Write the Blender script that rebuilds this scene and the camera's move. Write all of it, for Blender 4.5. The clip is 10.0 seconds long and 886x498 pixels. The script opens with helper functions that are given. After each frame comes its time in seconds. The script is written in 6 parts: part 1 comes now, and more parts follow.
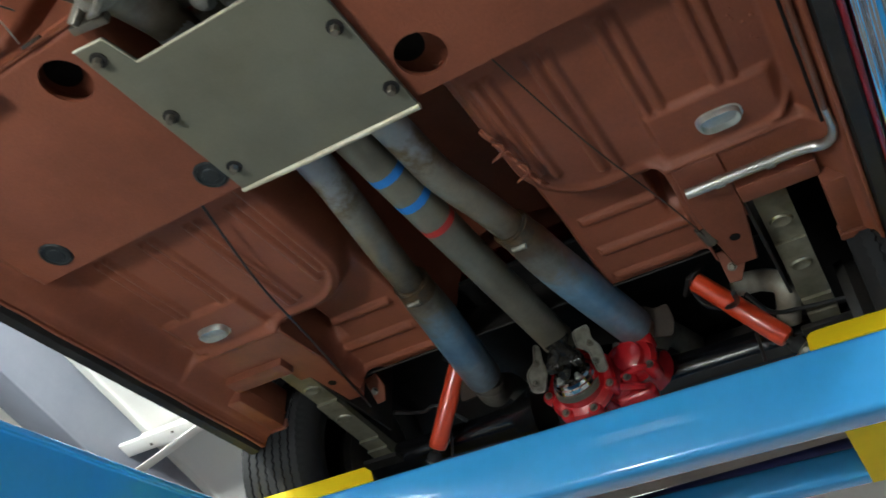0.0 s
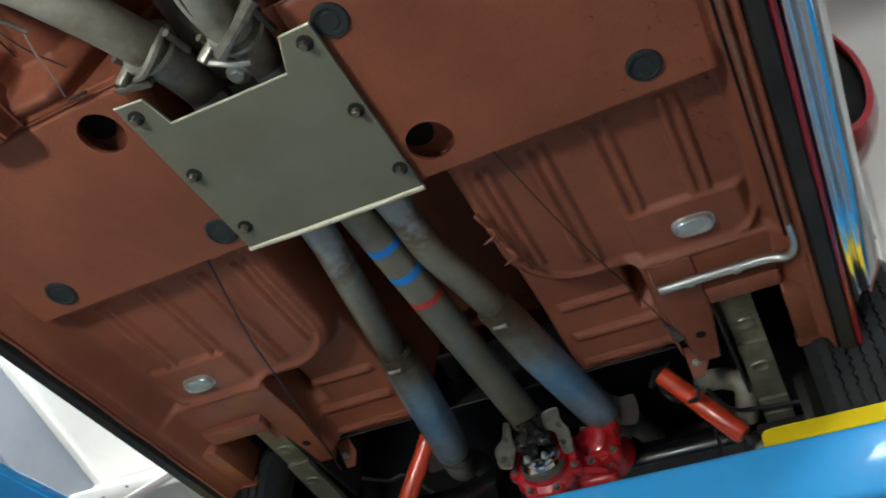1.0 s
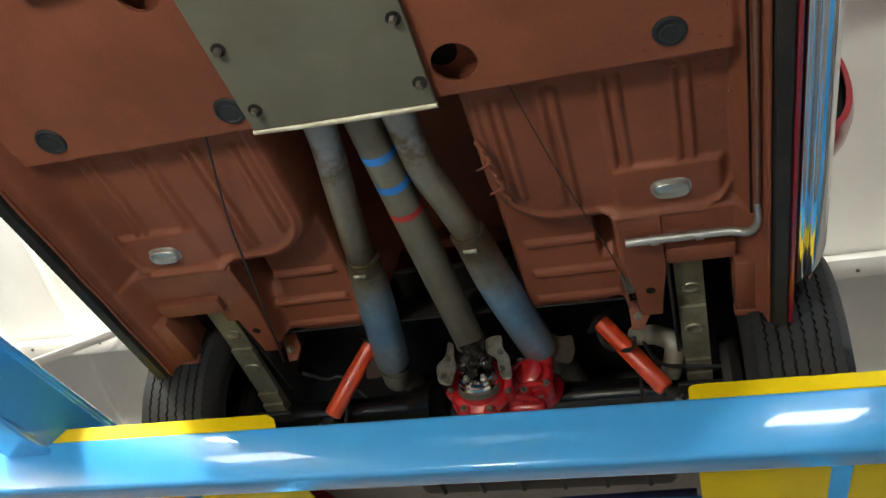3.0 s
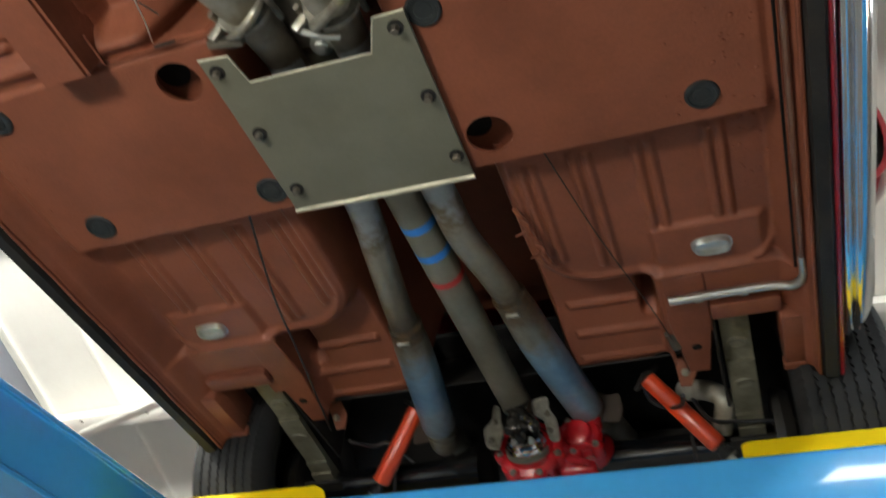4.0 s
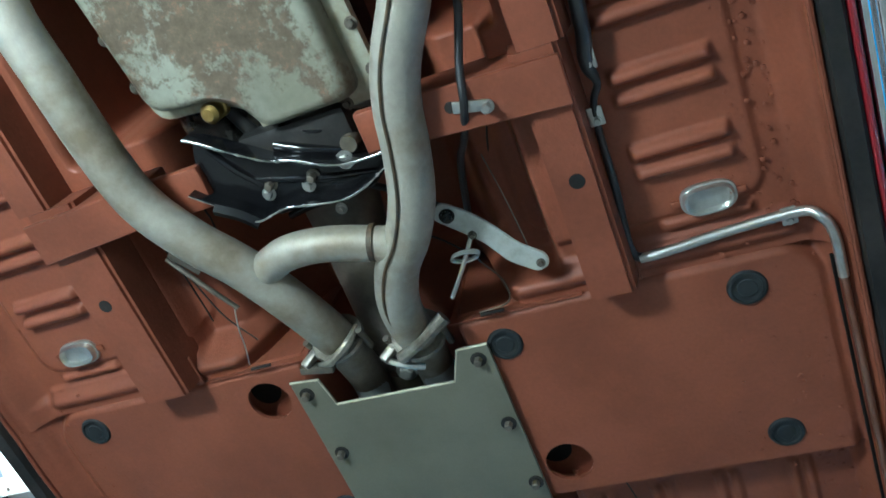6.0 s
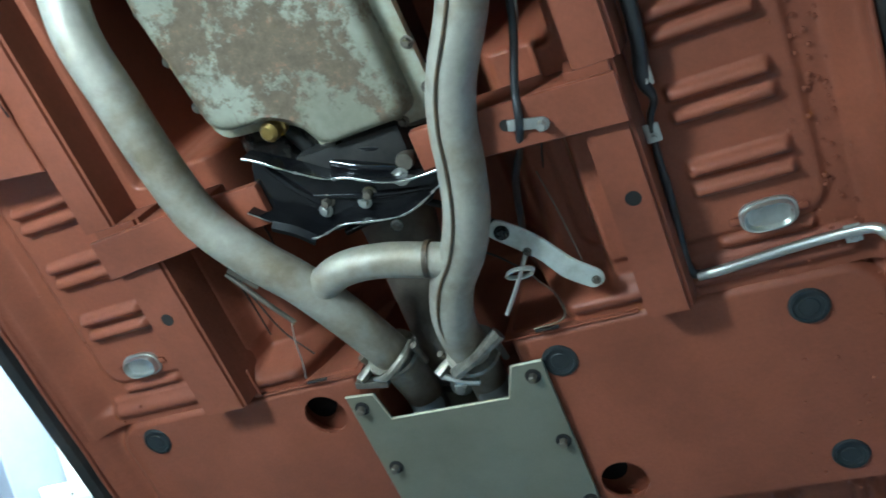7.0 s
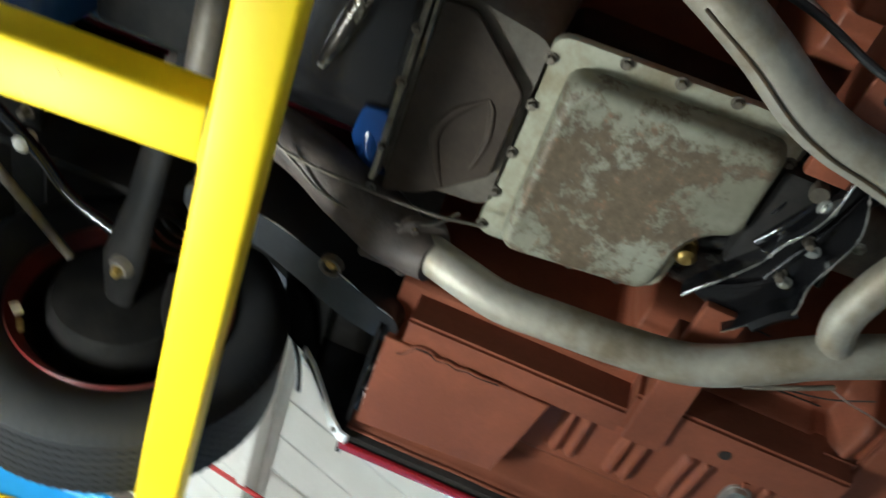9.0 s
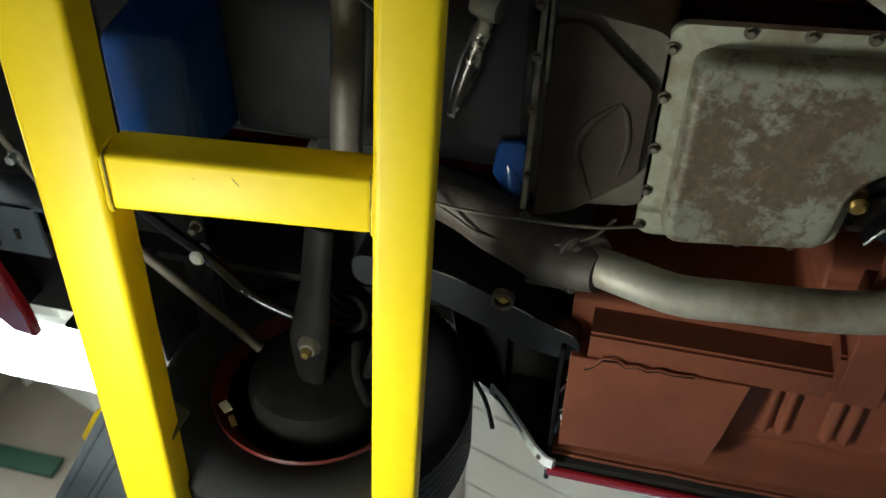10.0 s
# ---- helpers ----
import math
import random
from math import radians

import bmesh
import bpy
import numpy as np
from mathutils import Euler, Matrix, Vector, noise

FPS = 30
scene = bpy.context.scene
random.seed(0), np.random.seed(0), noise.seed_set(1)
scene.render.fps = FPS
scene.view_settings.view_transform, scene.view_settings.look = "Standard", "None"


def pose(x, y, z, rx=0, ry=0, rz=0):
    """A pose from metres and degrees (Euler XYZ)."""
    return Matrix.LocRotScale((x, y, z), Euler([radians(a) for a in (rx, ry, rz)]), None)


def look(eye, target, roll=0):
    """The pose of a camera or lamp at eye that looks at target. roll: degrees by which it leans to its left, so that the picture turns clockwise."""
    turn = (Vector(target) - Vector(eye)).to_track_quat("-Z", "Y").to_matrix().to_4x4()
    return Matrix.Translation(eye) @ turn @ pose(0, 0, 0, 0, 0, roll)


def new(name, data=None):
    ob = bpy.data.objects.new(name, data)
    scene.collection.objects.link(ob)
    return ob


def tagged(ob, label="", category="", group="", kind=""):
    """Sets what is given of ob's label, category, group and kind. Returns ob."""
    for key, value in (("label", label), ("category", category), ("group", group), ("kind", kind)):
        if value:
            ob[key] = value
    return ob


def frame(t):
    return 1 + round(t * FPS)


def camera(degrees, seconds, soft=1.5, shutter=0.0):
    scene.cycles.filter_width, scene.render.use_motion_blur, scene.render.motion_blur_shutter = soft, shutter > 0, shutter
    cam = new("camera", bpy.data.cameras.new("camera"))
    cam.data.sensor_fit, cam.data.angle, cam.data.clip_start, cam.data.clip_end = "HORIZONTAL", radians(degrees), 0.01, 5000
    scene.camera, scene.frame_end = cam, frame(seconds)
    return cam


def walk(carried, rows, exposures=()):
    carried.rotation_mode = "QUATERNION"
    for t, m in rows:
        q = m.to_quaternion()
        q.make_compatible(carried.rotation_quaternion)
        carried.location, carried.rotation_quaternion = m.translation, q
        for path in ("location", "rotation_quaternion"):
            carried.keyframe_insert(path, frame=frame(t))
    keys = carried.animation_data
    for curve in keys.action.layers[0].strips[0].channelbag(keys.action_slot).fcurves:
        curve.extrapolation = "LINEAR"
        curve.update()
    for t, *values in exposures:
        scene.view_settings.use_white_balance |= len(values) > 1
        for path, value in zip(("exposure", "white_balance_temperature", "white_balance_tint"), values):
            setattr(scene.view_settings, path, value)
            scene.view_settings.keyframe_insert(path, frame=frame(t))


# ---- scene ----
cam = camera(55.1, 10.0, shutter=0.5)
PATH = [
    (0, (0.673, -0.699, 1.17), (-0.122, 0.638, 2.427), -2.0),
    (0.5, (0.686, -0.757, 1.143), (-0.157, 0.553, 2.398), -0.4),
    (0.7, (0.696, -0.765, 1.12), (-0.081, 0.471, 2.487), 0.9),
    (1, (0.677, -0.782, 1.09), (0.005, 0.48, 2.488), 1.4),
    (1.2, (0.665, -0.792, 1.086), (0.036, 0.529, 2.45), -0.9),
    (1.5, (0.639, -0.813, 1.058), (-0.014, 0.542, 2.376), 0.5),
    (2, (0.61, -0.843, 1.019), (0.012, 0.549, 2.324), 3.4),
    (3.5, (0.557, -0.882, 1.008), (0.046, 0.557, 2.3), 6.4),
    (4, (0.564, -0.904, 1.025), (-0.02, 0.429, 2.396), 6.2),
    (4.5, (0.593, -0.922, 1.041), (-0.106, 0.278, 2.481), 6.5),
    (5, (0.593, -0.948, 1.05), (-0.183, 0.113, 2.558), 9.2),
    (5.2, (0.589, -0.956, 1.047), (-0.146, 0.034, 2.622), 14.2),
    (5.5, (0.584, -0.979, 1.053), (-0.036, -0.108, 2.744), 16.6),
    (7, (0.586, -1.007, 1.055), (-0.137, -0.284, 2.774), 25.3),
    (7.2, (0.573, -1.015, 1.041), (-0.263, -0.296, 2.709), 26.0),
    (7.5, (0.581, -1.039, 1.048), (-0.504, -0.4, 2.601), 26.4),
    (7.8, (0.612, -1.05, 1.053), (-0.634, -0.617, 2.557), 25.6),
    (8, (0.639, -1.056, 1.078), (-0.617, -0.69, 2.59), 24.1),
    (8.3, (0.638, -1.062, 1.086), (-0.635, -0.773, 2.602), 23.4),
    (8.5, (0.639, -1.057, 1.086), (-0.647, -0.785, 2.593), 22.6),
    (8.7, (0.653, -1.074, 1.093), (-0.670, -0.954, 2.588), 24.9),
    (9, (0.677, -1.097, 1.106), (-0.621, -1.162, 2.626), 25.1),
    (9.5, (0.744, -1.15, 1.115), (-0.584, -1.417, 2.587), 21.0),
    (9.7, (0.722, -1.144, 1.102), (-0.621, -1.517, 2.537), 22.3),
    (10, (0.692, -1.154, 1.057), (-0.594, -1.518, 2.545), 21.0),
]
walk(cam, [(t, look(eye, target, roll)) for t, eye, target, roll in PATH],
     [(0, 1.1, 5900, 1), (2, 1.15, 5800, 0), (3.5, 1.15, 6900, 4), (4.5, 1.1, 5800, 0), (5.5, 1.32, 5150, -9), (7, 1.38, 4850, -11), (8, 0.7, 5700, -2), (9, 0.6, 5800, -2), (9.5, 0.4, 6000, -3), (10, -0.25, 6200, -4)])

# ---------------------------------------------------------------- world and light
world = bpy.data.worlds.new("world")
scene.world = world
world.use_nodes = True
wn = world.node_tree.nodes
sky = wn.new("ShaderNodeTexSky")
sky.sky_type, sky.sun_disc = "NISHITA", False
sky.sun_elevation, sky.sun_rotation = radians(40), radians(194)
world.node_tree.links.new(sky.outputs[0], wn["Background"].inputs[0])
wn["Background"].inputs[1].default_value = 0.08


def area_lamp(name, eye, target, sx, sy, power, colour):
    data = bpy.data.lights.new(name, "AREA")
    data.shape, data.size, data.size_y, data.energy, data.color = "RECTANGLE", sx, sy, power, colour
    ob = new(name, data)
    ob.matrix_world = look(eye, target)
    return ob


# hanging lights (most added) and high windows of the workshop, an unseen floodlight on the side wall, an added one over
# the car, and the work light on its stand ahead of the car
WORK = Vector((-0.43, -1.87, 1.2))
area_lamp("work_light_beam", WORK, (-0.22, -0.85, 2.2), 0.3, 0.22, 7.8, (1.0, 0.97, 0.92))
# unseen floods for the roof; the second is purely added, hidden over the car
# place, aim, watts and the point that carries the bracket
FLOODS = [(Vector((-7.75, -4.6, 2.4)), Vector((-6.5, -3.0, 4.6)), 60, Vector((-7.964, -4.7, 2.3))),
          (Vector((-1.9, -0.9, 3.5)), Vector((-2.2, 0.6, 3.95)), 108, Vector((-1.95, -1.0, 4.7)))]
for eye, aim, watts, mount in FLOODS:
    area_lamp("roof_fill_beam", eye, aim, 0.3, 0.2, watts, (1.0, 0.96, 0.9))
area_lamp("window_daylight", (2.8, -8.3, 5.2), (1.0, 0.5, 1.9), 3.4, 1.1, 50, (0.97, 0.99, 1.0))
# added lights, out of view: place, downward and upward watts
ADDED_LIGHTS = [(3.2, -3.3, 4.45, 33, 17), (3.8, 1.4, 2.9, 30, 2), (-5.8, -0.6, 3.5, 23, 1)]
# wide panels under the high side of the roof; the second is added, unseen
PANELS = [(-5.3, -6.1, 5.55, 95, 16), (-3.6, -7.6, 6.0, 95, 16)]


# ---------------------------------------------------------------- materials
def node(nt, kind, **values):
    n = nt.nodes.new(kind)
    for key, v in values.items():
        n.inputs[key].default_value = v
    return n


def material(name, colour, rough=0.5, metal=0.0, second=None, scale=6.0, spread=(0.4, 0.65), grain=90.0, bump=0.15,
             vary=0.12, coat=0.0, depth=0.002, rough2=None, gloss=0.5, smooth_coat=0.12):
    """A painted or bare surface: two colours in cloudy patches, a fine grain in tone and gloss, and small relief."""
    m = bpy.data.materials.new(name)
    m.use_nodes = True
    nt = m.node_tree
    b = nt.nodes["Principled BSDF"]
    b.inputs["Metallic"].default_value = metal
    b.inputs["Specular IOR Level"].default_value = gloss
    b.inputs["Coat Weight"].default_value = coat
    b.inputs["Coat Roughness"].default_value = smooth_coat
    tc = nt.nodes.new("ShaderNodeTexCoord")
    big = node(nt, "ShaderNodeTexNoise", Scale=scale, Detail=6.0, Roughness=0.62)
    small = node(nt, "ShaderNodeTexNoise", Scale=grain, Detail=4.0, Roughness=0.6)
    for n in (big, small):
        nt.links.new(tc.outputs["Object"], n.inputs["Vector"])
    ramp = nt.nodes.new("ShaderNodeValToRGB")
    ramp.color_ramp.elements[0].position, ramp.color_ramp.elements[1].position = spread
    second = second or [c * 0.8 for c in colour]
    ramp.color_ramp.elements[0].color = (*colour, 1)
    ramp.color_ramp.elements[1].color = (*second, 1)
    nt.links.new(big.outputs["Fac"], ramp.inputs["Fac"])
    tone = nt.nodes.new("ShaderNodeMapRange")
    tone.inputs["To Min"].default_value, tone.inputs["To Max"].default_value = 1 - vary, 1 + vary
    nt.links.new(small.outputs["Fac"], tone.inputs["Value"])
    mul = nt.nodes.new("ShaderNodeVectorMath")
    mul.operation = "SCALE"
    nt.links.new(ramp.outputs["Color"], mul.inputs[0])
    nt.links.new(tone.outputs["Result"], mul.inputs["Scale"])
    nt.links.new(mul.outputs["Vector"], b.inputs["Base Color"])
    rr = nt.nodes.new("ShaderNodeMapRange")
    rr.inputs["To Min"].default_value = max(0.02, rough * 0.82)
    rr.inputs["To Max"].default_value = min(1.0, (rough2 or rough) * 1.18)
    nt.links.new(big.outputs["Fac"], rr.inputs["Value"])
    nt.links.new(rr.outputs["Result"], b.inputs["Roughness"])
    if bump:
        bn = node(nt, "ShaderNodeBump", Strength=bump, Distance=depth)
        nt.links.new(small.outputs["Fac"], bn.inputs["Height"])
        nt.links.new(bn.outputs["Normal"], b.inputs["Normal"])
    return m


OXIDE = material("red_oxide_paint", (0.245, 0.076, 0.04), 0.45, second=(0.176, 0.055, 0.029), scale=3.5, grain=150, bump=0.35, vary=0.16, depth=0.002, gloss=0.27)
OXIDE_DARK = material("red_oxide_box", (0.224, 0.07, 0.038), 0.45, second=(0.16, 0.05, 0.027), scale=5, grain=130, bump=0.35, vary=0.16, gloss=0.27)
PLATE = material("olive_zinc_plate", (0.205, 0.196, 0.142), 0.45, 0.4, second=(0.165, 0.155, 0.11), scale=5, grain=220, bump=0.1, vary=0.08)
PLATE_EDGE = material("bare_plate_edge", (0.62, 0.58, 0.44), 0.45, 0.3, second=(0.45, 0.4, 0.28), scale=25)
ALU_PIPE = material("aluminised_pipe", (0.41, 0.38, 0.31), 0.48, 0.4, second=(0.22, 0.175, 0.115), scale=7, spread=(0.44, 0.68), grain=60, bump=0.35, vary=0.2, rough2=0.6, depth=0.003)
def heat_tinted(name, y0, y1, tints, rough=0.42, metal=0.55):
    """Exhaust steel with heat colours and rust in bands along its run, broken up by noise."""
    m = material(name, (0.4, 0.4, 0.4), rough, metal, scale=6, grain=60, bump=0.3, vary=0.2)
    nt = m.node_tree
    b = nt.nodes["Principled BSDF"]
    grainy = b.inputs["Base Color"].links[0].from_node
    tc = nt.nodes.new("ShaderNodeTexCoord")
    axes = nt.nodes.new("ShaderNodeSeparateXYZ")
    nt.links.new(tc.outputs["Object"], axes.inputs[0])
    run = nt.nodes.new("ShaderNodeMapRange")
    run.inputs["From Min"].default_value, run.inputs["From Max"].default_value = y0, y1
    nt.links.new(axes.outputs["Y"], run.inputs["Value"])
    cloud = node(nt, "ShaderNodeTexNoise", Scale=16.0, Detail=6.0, Roughness=0.65)
    nt.links.new(tc.outputs["Object"], cloud.inputs["Vector"])
    jitter = nt.nodes.new("ShaderNodeMapRange")
    jitter.inputs["To Min"].default_value, jitter.inputs["To Max"].default_value = -0.26, 0.26
    nt.links.new(cloud.outputs["Fac"], jitter.inputs["Value"])
    total = nt.nodes.new("ShaderNodeMath")
    nt.links.new(run.outputs["Result"], total.inputs[0])
    nt.links.new(jitter.outputs["Result"], total.inputs[1])
    ramp = nt.nodes.new("ShaderNodeValToRGB")
    for k, (at, colour) in enumerate(tints):
        e = ramp.color_ramp.elements[k] if k < 2 else ramp.color_ramp.elements.new(at)
        e.position, e.color = at, (*colour, 1)
    nt.links.new(total.outputs["Value"], ramp.inputs["Fac"])
    nt.links.new(ramp.outputs["Color"], grainy.inputs[0])
    return m


OLD_PIPE = heat_tinted("stained_pipe", -0.1, 0.53, [(0.0, (0.4, 0.41, 0.4)), (1.0, (0.08, 0.055, 0.035)), (0.4, (0.34, 0.34, 0.33)), (0.5, (0.16, 0.115, 0.065)), (0.6, (0.28, 0.245, 0.185)), (0.86, (0.19, 0.15, 0.1))])
MUFF = heat_tinted("blued_pipe", 0.53, 0.95, [(0.0, (0.13, 0.09, 0.055)), (1.0, (0.2, 0.21, 0.21)), (0.2, (0.25, 0.235, 0.19)), (0.4, (0.23, 0.37, 0.5)), (0.6, (0.17, 0.31, 0.46)), (0.8, (0.27, 0.35, 0.41))])
TAIL_PIPE = material("dull_tail_pipe", (0.3, 0.28, 0.23), 0.45, 0.55, second=(0.17, 0.13, 0.09), scale=8, grain=60, bump=0.3, vary=0.2)
IDLER = material("oily_rod", (0.035, 0.03, 0.025), 0.22, 0.7, second=(0.5, 0.46, 0.36), scale=22, spread=(0.5, 0.62), grain=90, bump=0.5, vary=0.2)
RUST = material("rusty_clamp", (0.085, 0.068, 0.05), 0.5, 0.6, second=(0.17, 0.105, 0.05), scale=30, grain=160, bump=0.6, vary=0.3)
SHAFT = material("driveshaft_steel", (0.25, 0.225, 0.165), 0.5, 0.6, second=(0.19, 0.165, 0.12), scale=6, grain=110, bump=0.15)
CAST = material("dark_cast_metal", (0.12, 0.105, 0.085), 0.55, 0.6, second=(0.2, 0.17, 0.13), scale=14, grain=120, bump=0.5, vary=0.2)
BLUE_TAPE = material("blue_paint_band", (0.03, 0.2, 0.6), 0.5, grain=200)
RED_TAPE = material("red_paint_band", (0.5, 0.03, 0.02), 0.5, grain=200)
ORANGE = material("orange_shock_paint", (0.72, 0.075, 0.022), 0.3, second=(0.58, 0.05, 0.014), scale=8, grain=120, bump=0.08, coat=0.4)
DIFF_RED = material("red_casting_paint", (0.5, 0.012, 0.018), 0.25, second=(0.34, 0.008, 0.012), scale=12, grain=90, bump=0.4, coat=0.5)
BODY_RED = material("body_red_paint", (0.27, 0.01, 0.018), 0.22, second=(0.23, 0.008, 0.014), scale=3, bump=0.0, coat=0.6)
BLACK = material("gloss_black_paint", (0.006, 0.006, 0.007), 0.16, second=(0.009, 0.008, 0.008), scale=10, grain=70, bump=0.22, gloss=0.5)
AXLE_BLACK = material("wet_black_paint", (0.005, 0.005, 0.006), 0.2, second=(0.008, 0.008, 0.008), scale=6, grain=40, bump=0.05, gloss=0.7)
ZINC_DULL = material("dull_zinc", (0.5, 0.51, 0.46), 0.5, 0.35, second=(0.33, 0.31, 0.25), scale=16, spread=(0.5, 0.7), grain=140, bump=0.2)
STRAP = material("dirty_strap_steel", (0.3, 0.28, 0.23), 0.4, 0.6, second=(0.13, 0.11, 0.08), scale=26, grain=120, bump=0.35, vary=0.25)
MANIFOLD = material("heat_stained_iron", (0.11, 0.087, 0.073), 0.6, 0.2, second=(0.055, 0.042, 0.035), scale=10, grain=110, bump=0.5, vary=0.25)
GREASE = material("greasy_steel", (0.018, 0.016, 0.014), 0.22, 0.4, second=(0.07, 0.062, 0.05), scale=40, spread=(0.5, 0.7), grain=140, bump=0.5)
SATIN = material("satin_black", (0.018, 0.017, 0.016), 0.5, second=(0.035, 0.03, 0.026), scale=9, grain=120, bump=0.35, vary=0.25, gloss=0.22)
# blacker than satin_black: shade at wheels and recesses is put into the colour
DEEP = material("black_with_shade", (0.008, 0.0078, 0.0076), 0.5, second=(0.016, 0.0145, 0.0135), scale=12, grain=120, bump=0.3, vary=0.3, gloss=0.07)
RUBBER = material("tyre_rubber", (0.014, 0.014, 0.015), 0.75, second=(0.022, 0.021, 0.021), scale=9, grain=160, bump=0.3, vary=0.2, gloss=0.3)
PLUG = material("black_rubber_plug", (0.022, 0.025, 0.026), 0.5, second=(0.03, 0.032, 0.032), scale=30, grain=160, gloss=0.25)
LEAF = material("leaf_spring_steel", (0.28, 0.26, 0.19), 0.45, 0.45, second=(0.17, 0.15, 0.1), scale=12, grain=110, bump=0.3)
STEEL = material("zinc_steel", (0.62, 0.62, 0.58), 0.33, 0.9, second=(0.5, 0.49, 0.44), scale=25, grain=160, bump=0.15)
BRASS = material("brass", (0.55, 0.4, 0.14), 0.3, 0.9, second=(0.4, 0.27, 0.08), scale=40)
CHROME = material("chrome", (0.82, 0.83, 0.84), 0.07, 1.0, second=(0.75, 0.76, 0.78), scale=5, bump=0.0, vary=0.02)
LINE_BLACK = material("black_hose", (0.016, 0.016, 0.017), 0.35, second=(0.03, 0.028, 0.026), scale=20)
LIFT_BLUE = material("blue_lift_paint", (0.075, 0.44, 0.92), 0.25, second=(0.065, 0.41, 0.88), scale=4, grain=60, bump=0.12, vary=0.06, coat=1.0, smooth_coat=0.03)
LIFT_YELLOW = material("yellow_lift_paint", (0.95, 0.69, 0.008), 0.5, second=(0.92, 0.64, 0.007), scale=4, grain=60, bump=0.12, vary=0.05, gloss=0.3)
LIFT_GREY = material("grey_lift_steel", (0.09, 0.1, 0.115), 0.45, second=(0.06, 0.065, 0.075), scale=8, grain=90)
SCUFF = material("scuffed_steel", (0.1, 0.085, 0.06), 0.6, 0.3, second=(0.22, 0.18, 0.1), scale=60)
PAN_RIM = material("pan_rim", (0.42, 0.41, 0.31), 0.5, 0.3, second=(0.26, 0.22, 0.14), scale=14, spread=(0.42, 0.66), grain=80, bump=0.3)
DUSTY = material("dusty_cover", (0.04, 0.028, 0.02), 0.6, 0.1, second=(0.066, 0.048, 0.035), scale=8, spread=(0.42, 0.7), grain=80, bump=0.35, vary=0.25, gloss=0.25)
BELL_TAN = material("dirty_alloy_casting", (0.15, 0.128, 0.1), 0.55, 0.3, second=(0.08, 0.066, 0.05), scale=9, grain=100, bump=0.4, vary=0.2)
LEG_BLACK = material("worn_black_chassis_paint", (0.026, 0.028, 0.031), 0.3, 0.2, second=(0.014, 0.014, 0.015), scale=8, grain=110, bump=0.25, vary=0.2)
ENGINE_BLUE = material("engine_blue_paint", (0.012, 0.045, 0.17), 0.15, second=(0.009, 0.034, 0.13), scale=9, grain=60, bump=0.15, gloss=0.35)
RIM_RED = material("wheel_red_paint", (0.11, 0.01, 0.009), 0.4, second=(0.06, 0.012, 0.01), scale=9)
# white stands in for the glare on fender lip and shield edge
WHITE_EDGE = material("glare_white", (0.9, 0.9, 0.9), 0.3, 0.0, second=(0.75, 0.75, 0.74), scale=30)
ROOF_WHITE = material("white_roof_sheet", (0.76, 0.75, 0.71), 0.5, second=(0.7, 0.685, 0.64), scale=1.3, grain=30, bump=0.06, vary=0.03)
PURLIN_WHITE = material("white_purlin", (0.8, 0.79, 0.75), 0.45, second=(0.72, 0.7, 0.65), scale=3, grain=40, bump=0.05, vary=0.04)
LINE_DULL = material("overpainted_steel_line", (0.24, 0.13, 0.09), 0.3, 0.5, second=(0.2, 0.08, 0.045), scale=14, grain=140, bump=0.2)
RAFTER_GREY = material("grey_rafter_paint", (0.2, 0.215, 0.26), 0.45, second=(0.17, 0.185, 0.225), scale=2, grain=40, bump=0.08, vary=0.05)
CONDUIT_RED = material("red_conduit_paint", (0.55, 0.03, 0.03), 0.4, scale=8)
CONCRETE = material("workshop_concrete", (0.17, 0.165, 0.157), 0.5, second=(0.135, 0.13, 0.122), scale=1.2, grain=40, bump=0.2, vary=0.12)
WALL = material("tan_wall_sheet", (0.33, 0.28, 0.24), 0.6, second=(0.28, 0.235, 0.2), scale=1.0, grain=30, bump=0.08, vary=0.05)
UNDERSEAL = material("pale_underseal", (0.3, 0.26, 0.23), 0.7, second=(0.22, 0.19, 0.165), scale=6, grain=90, bump=0.4, vary=0.15)
NAVY = material("navy_paint", (0.03, 0.03, 0.13), 0.35, second=(0.02, 0.02, 0.08), scale=9)
GREEN = material("dark_green_trim", (0.03, 0.09, 0.06), 0.5, scale=4)


def glow(name, colour, strength):
    m = bpy.data.materials.new(name)
    m.use_nodes = True
    b = m.node_tree.nodes["Principled BSDF"]
    b.inputs["Base Color"].default_value = (0.9, 0.9, 0.9, 1)
    b.inputs["Emission Color"].default_value = (*colour, 1)
    b.inputs["Emission Strength"].default_value = strength
    return m




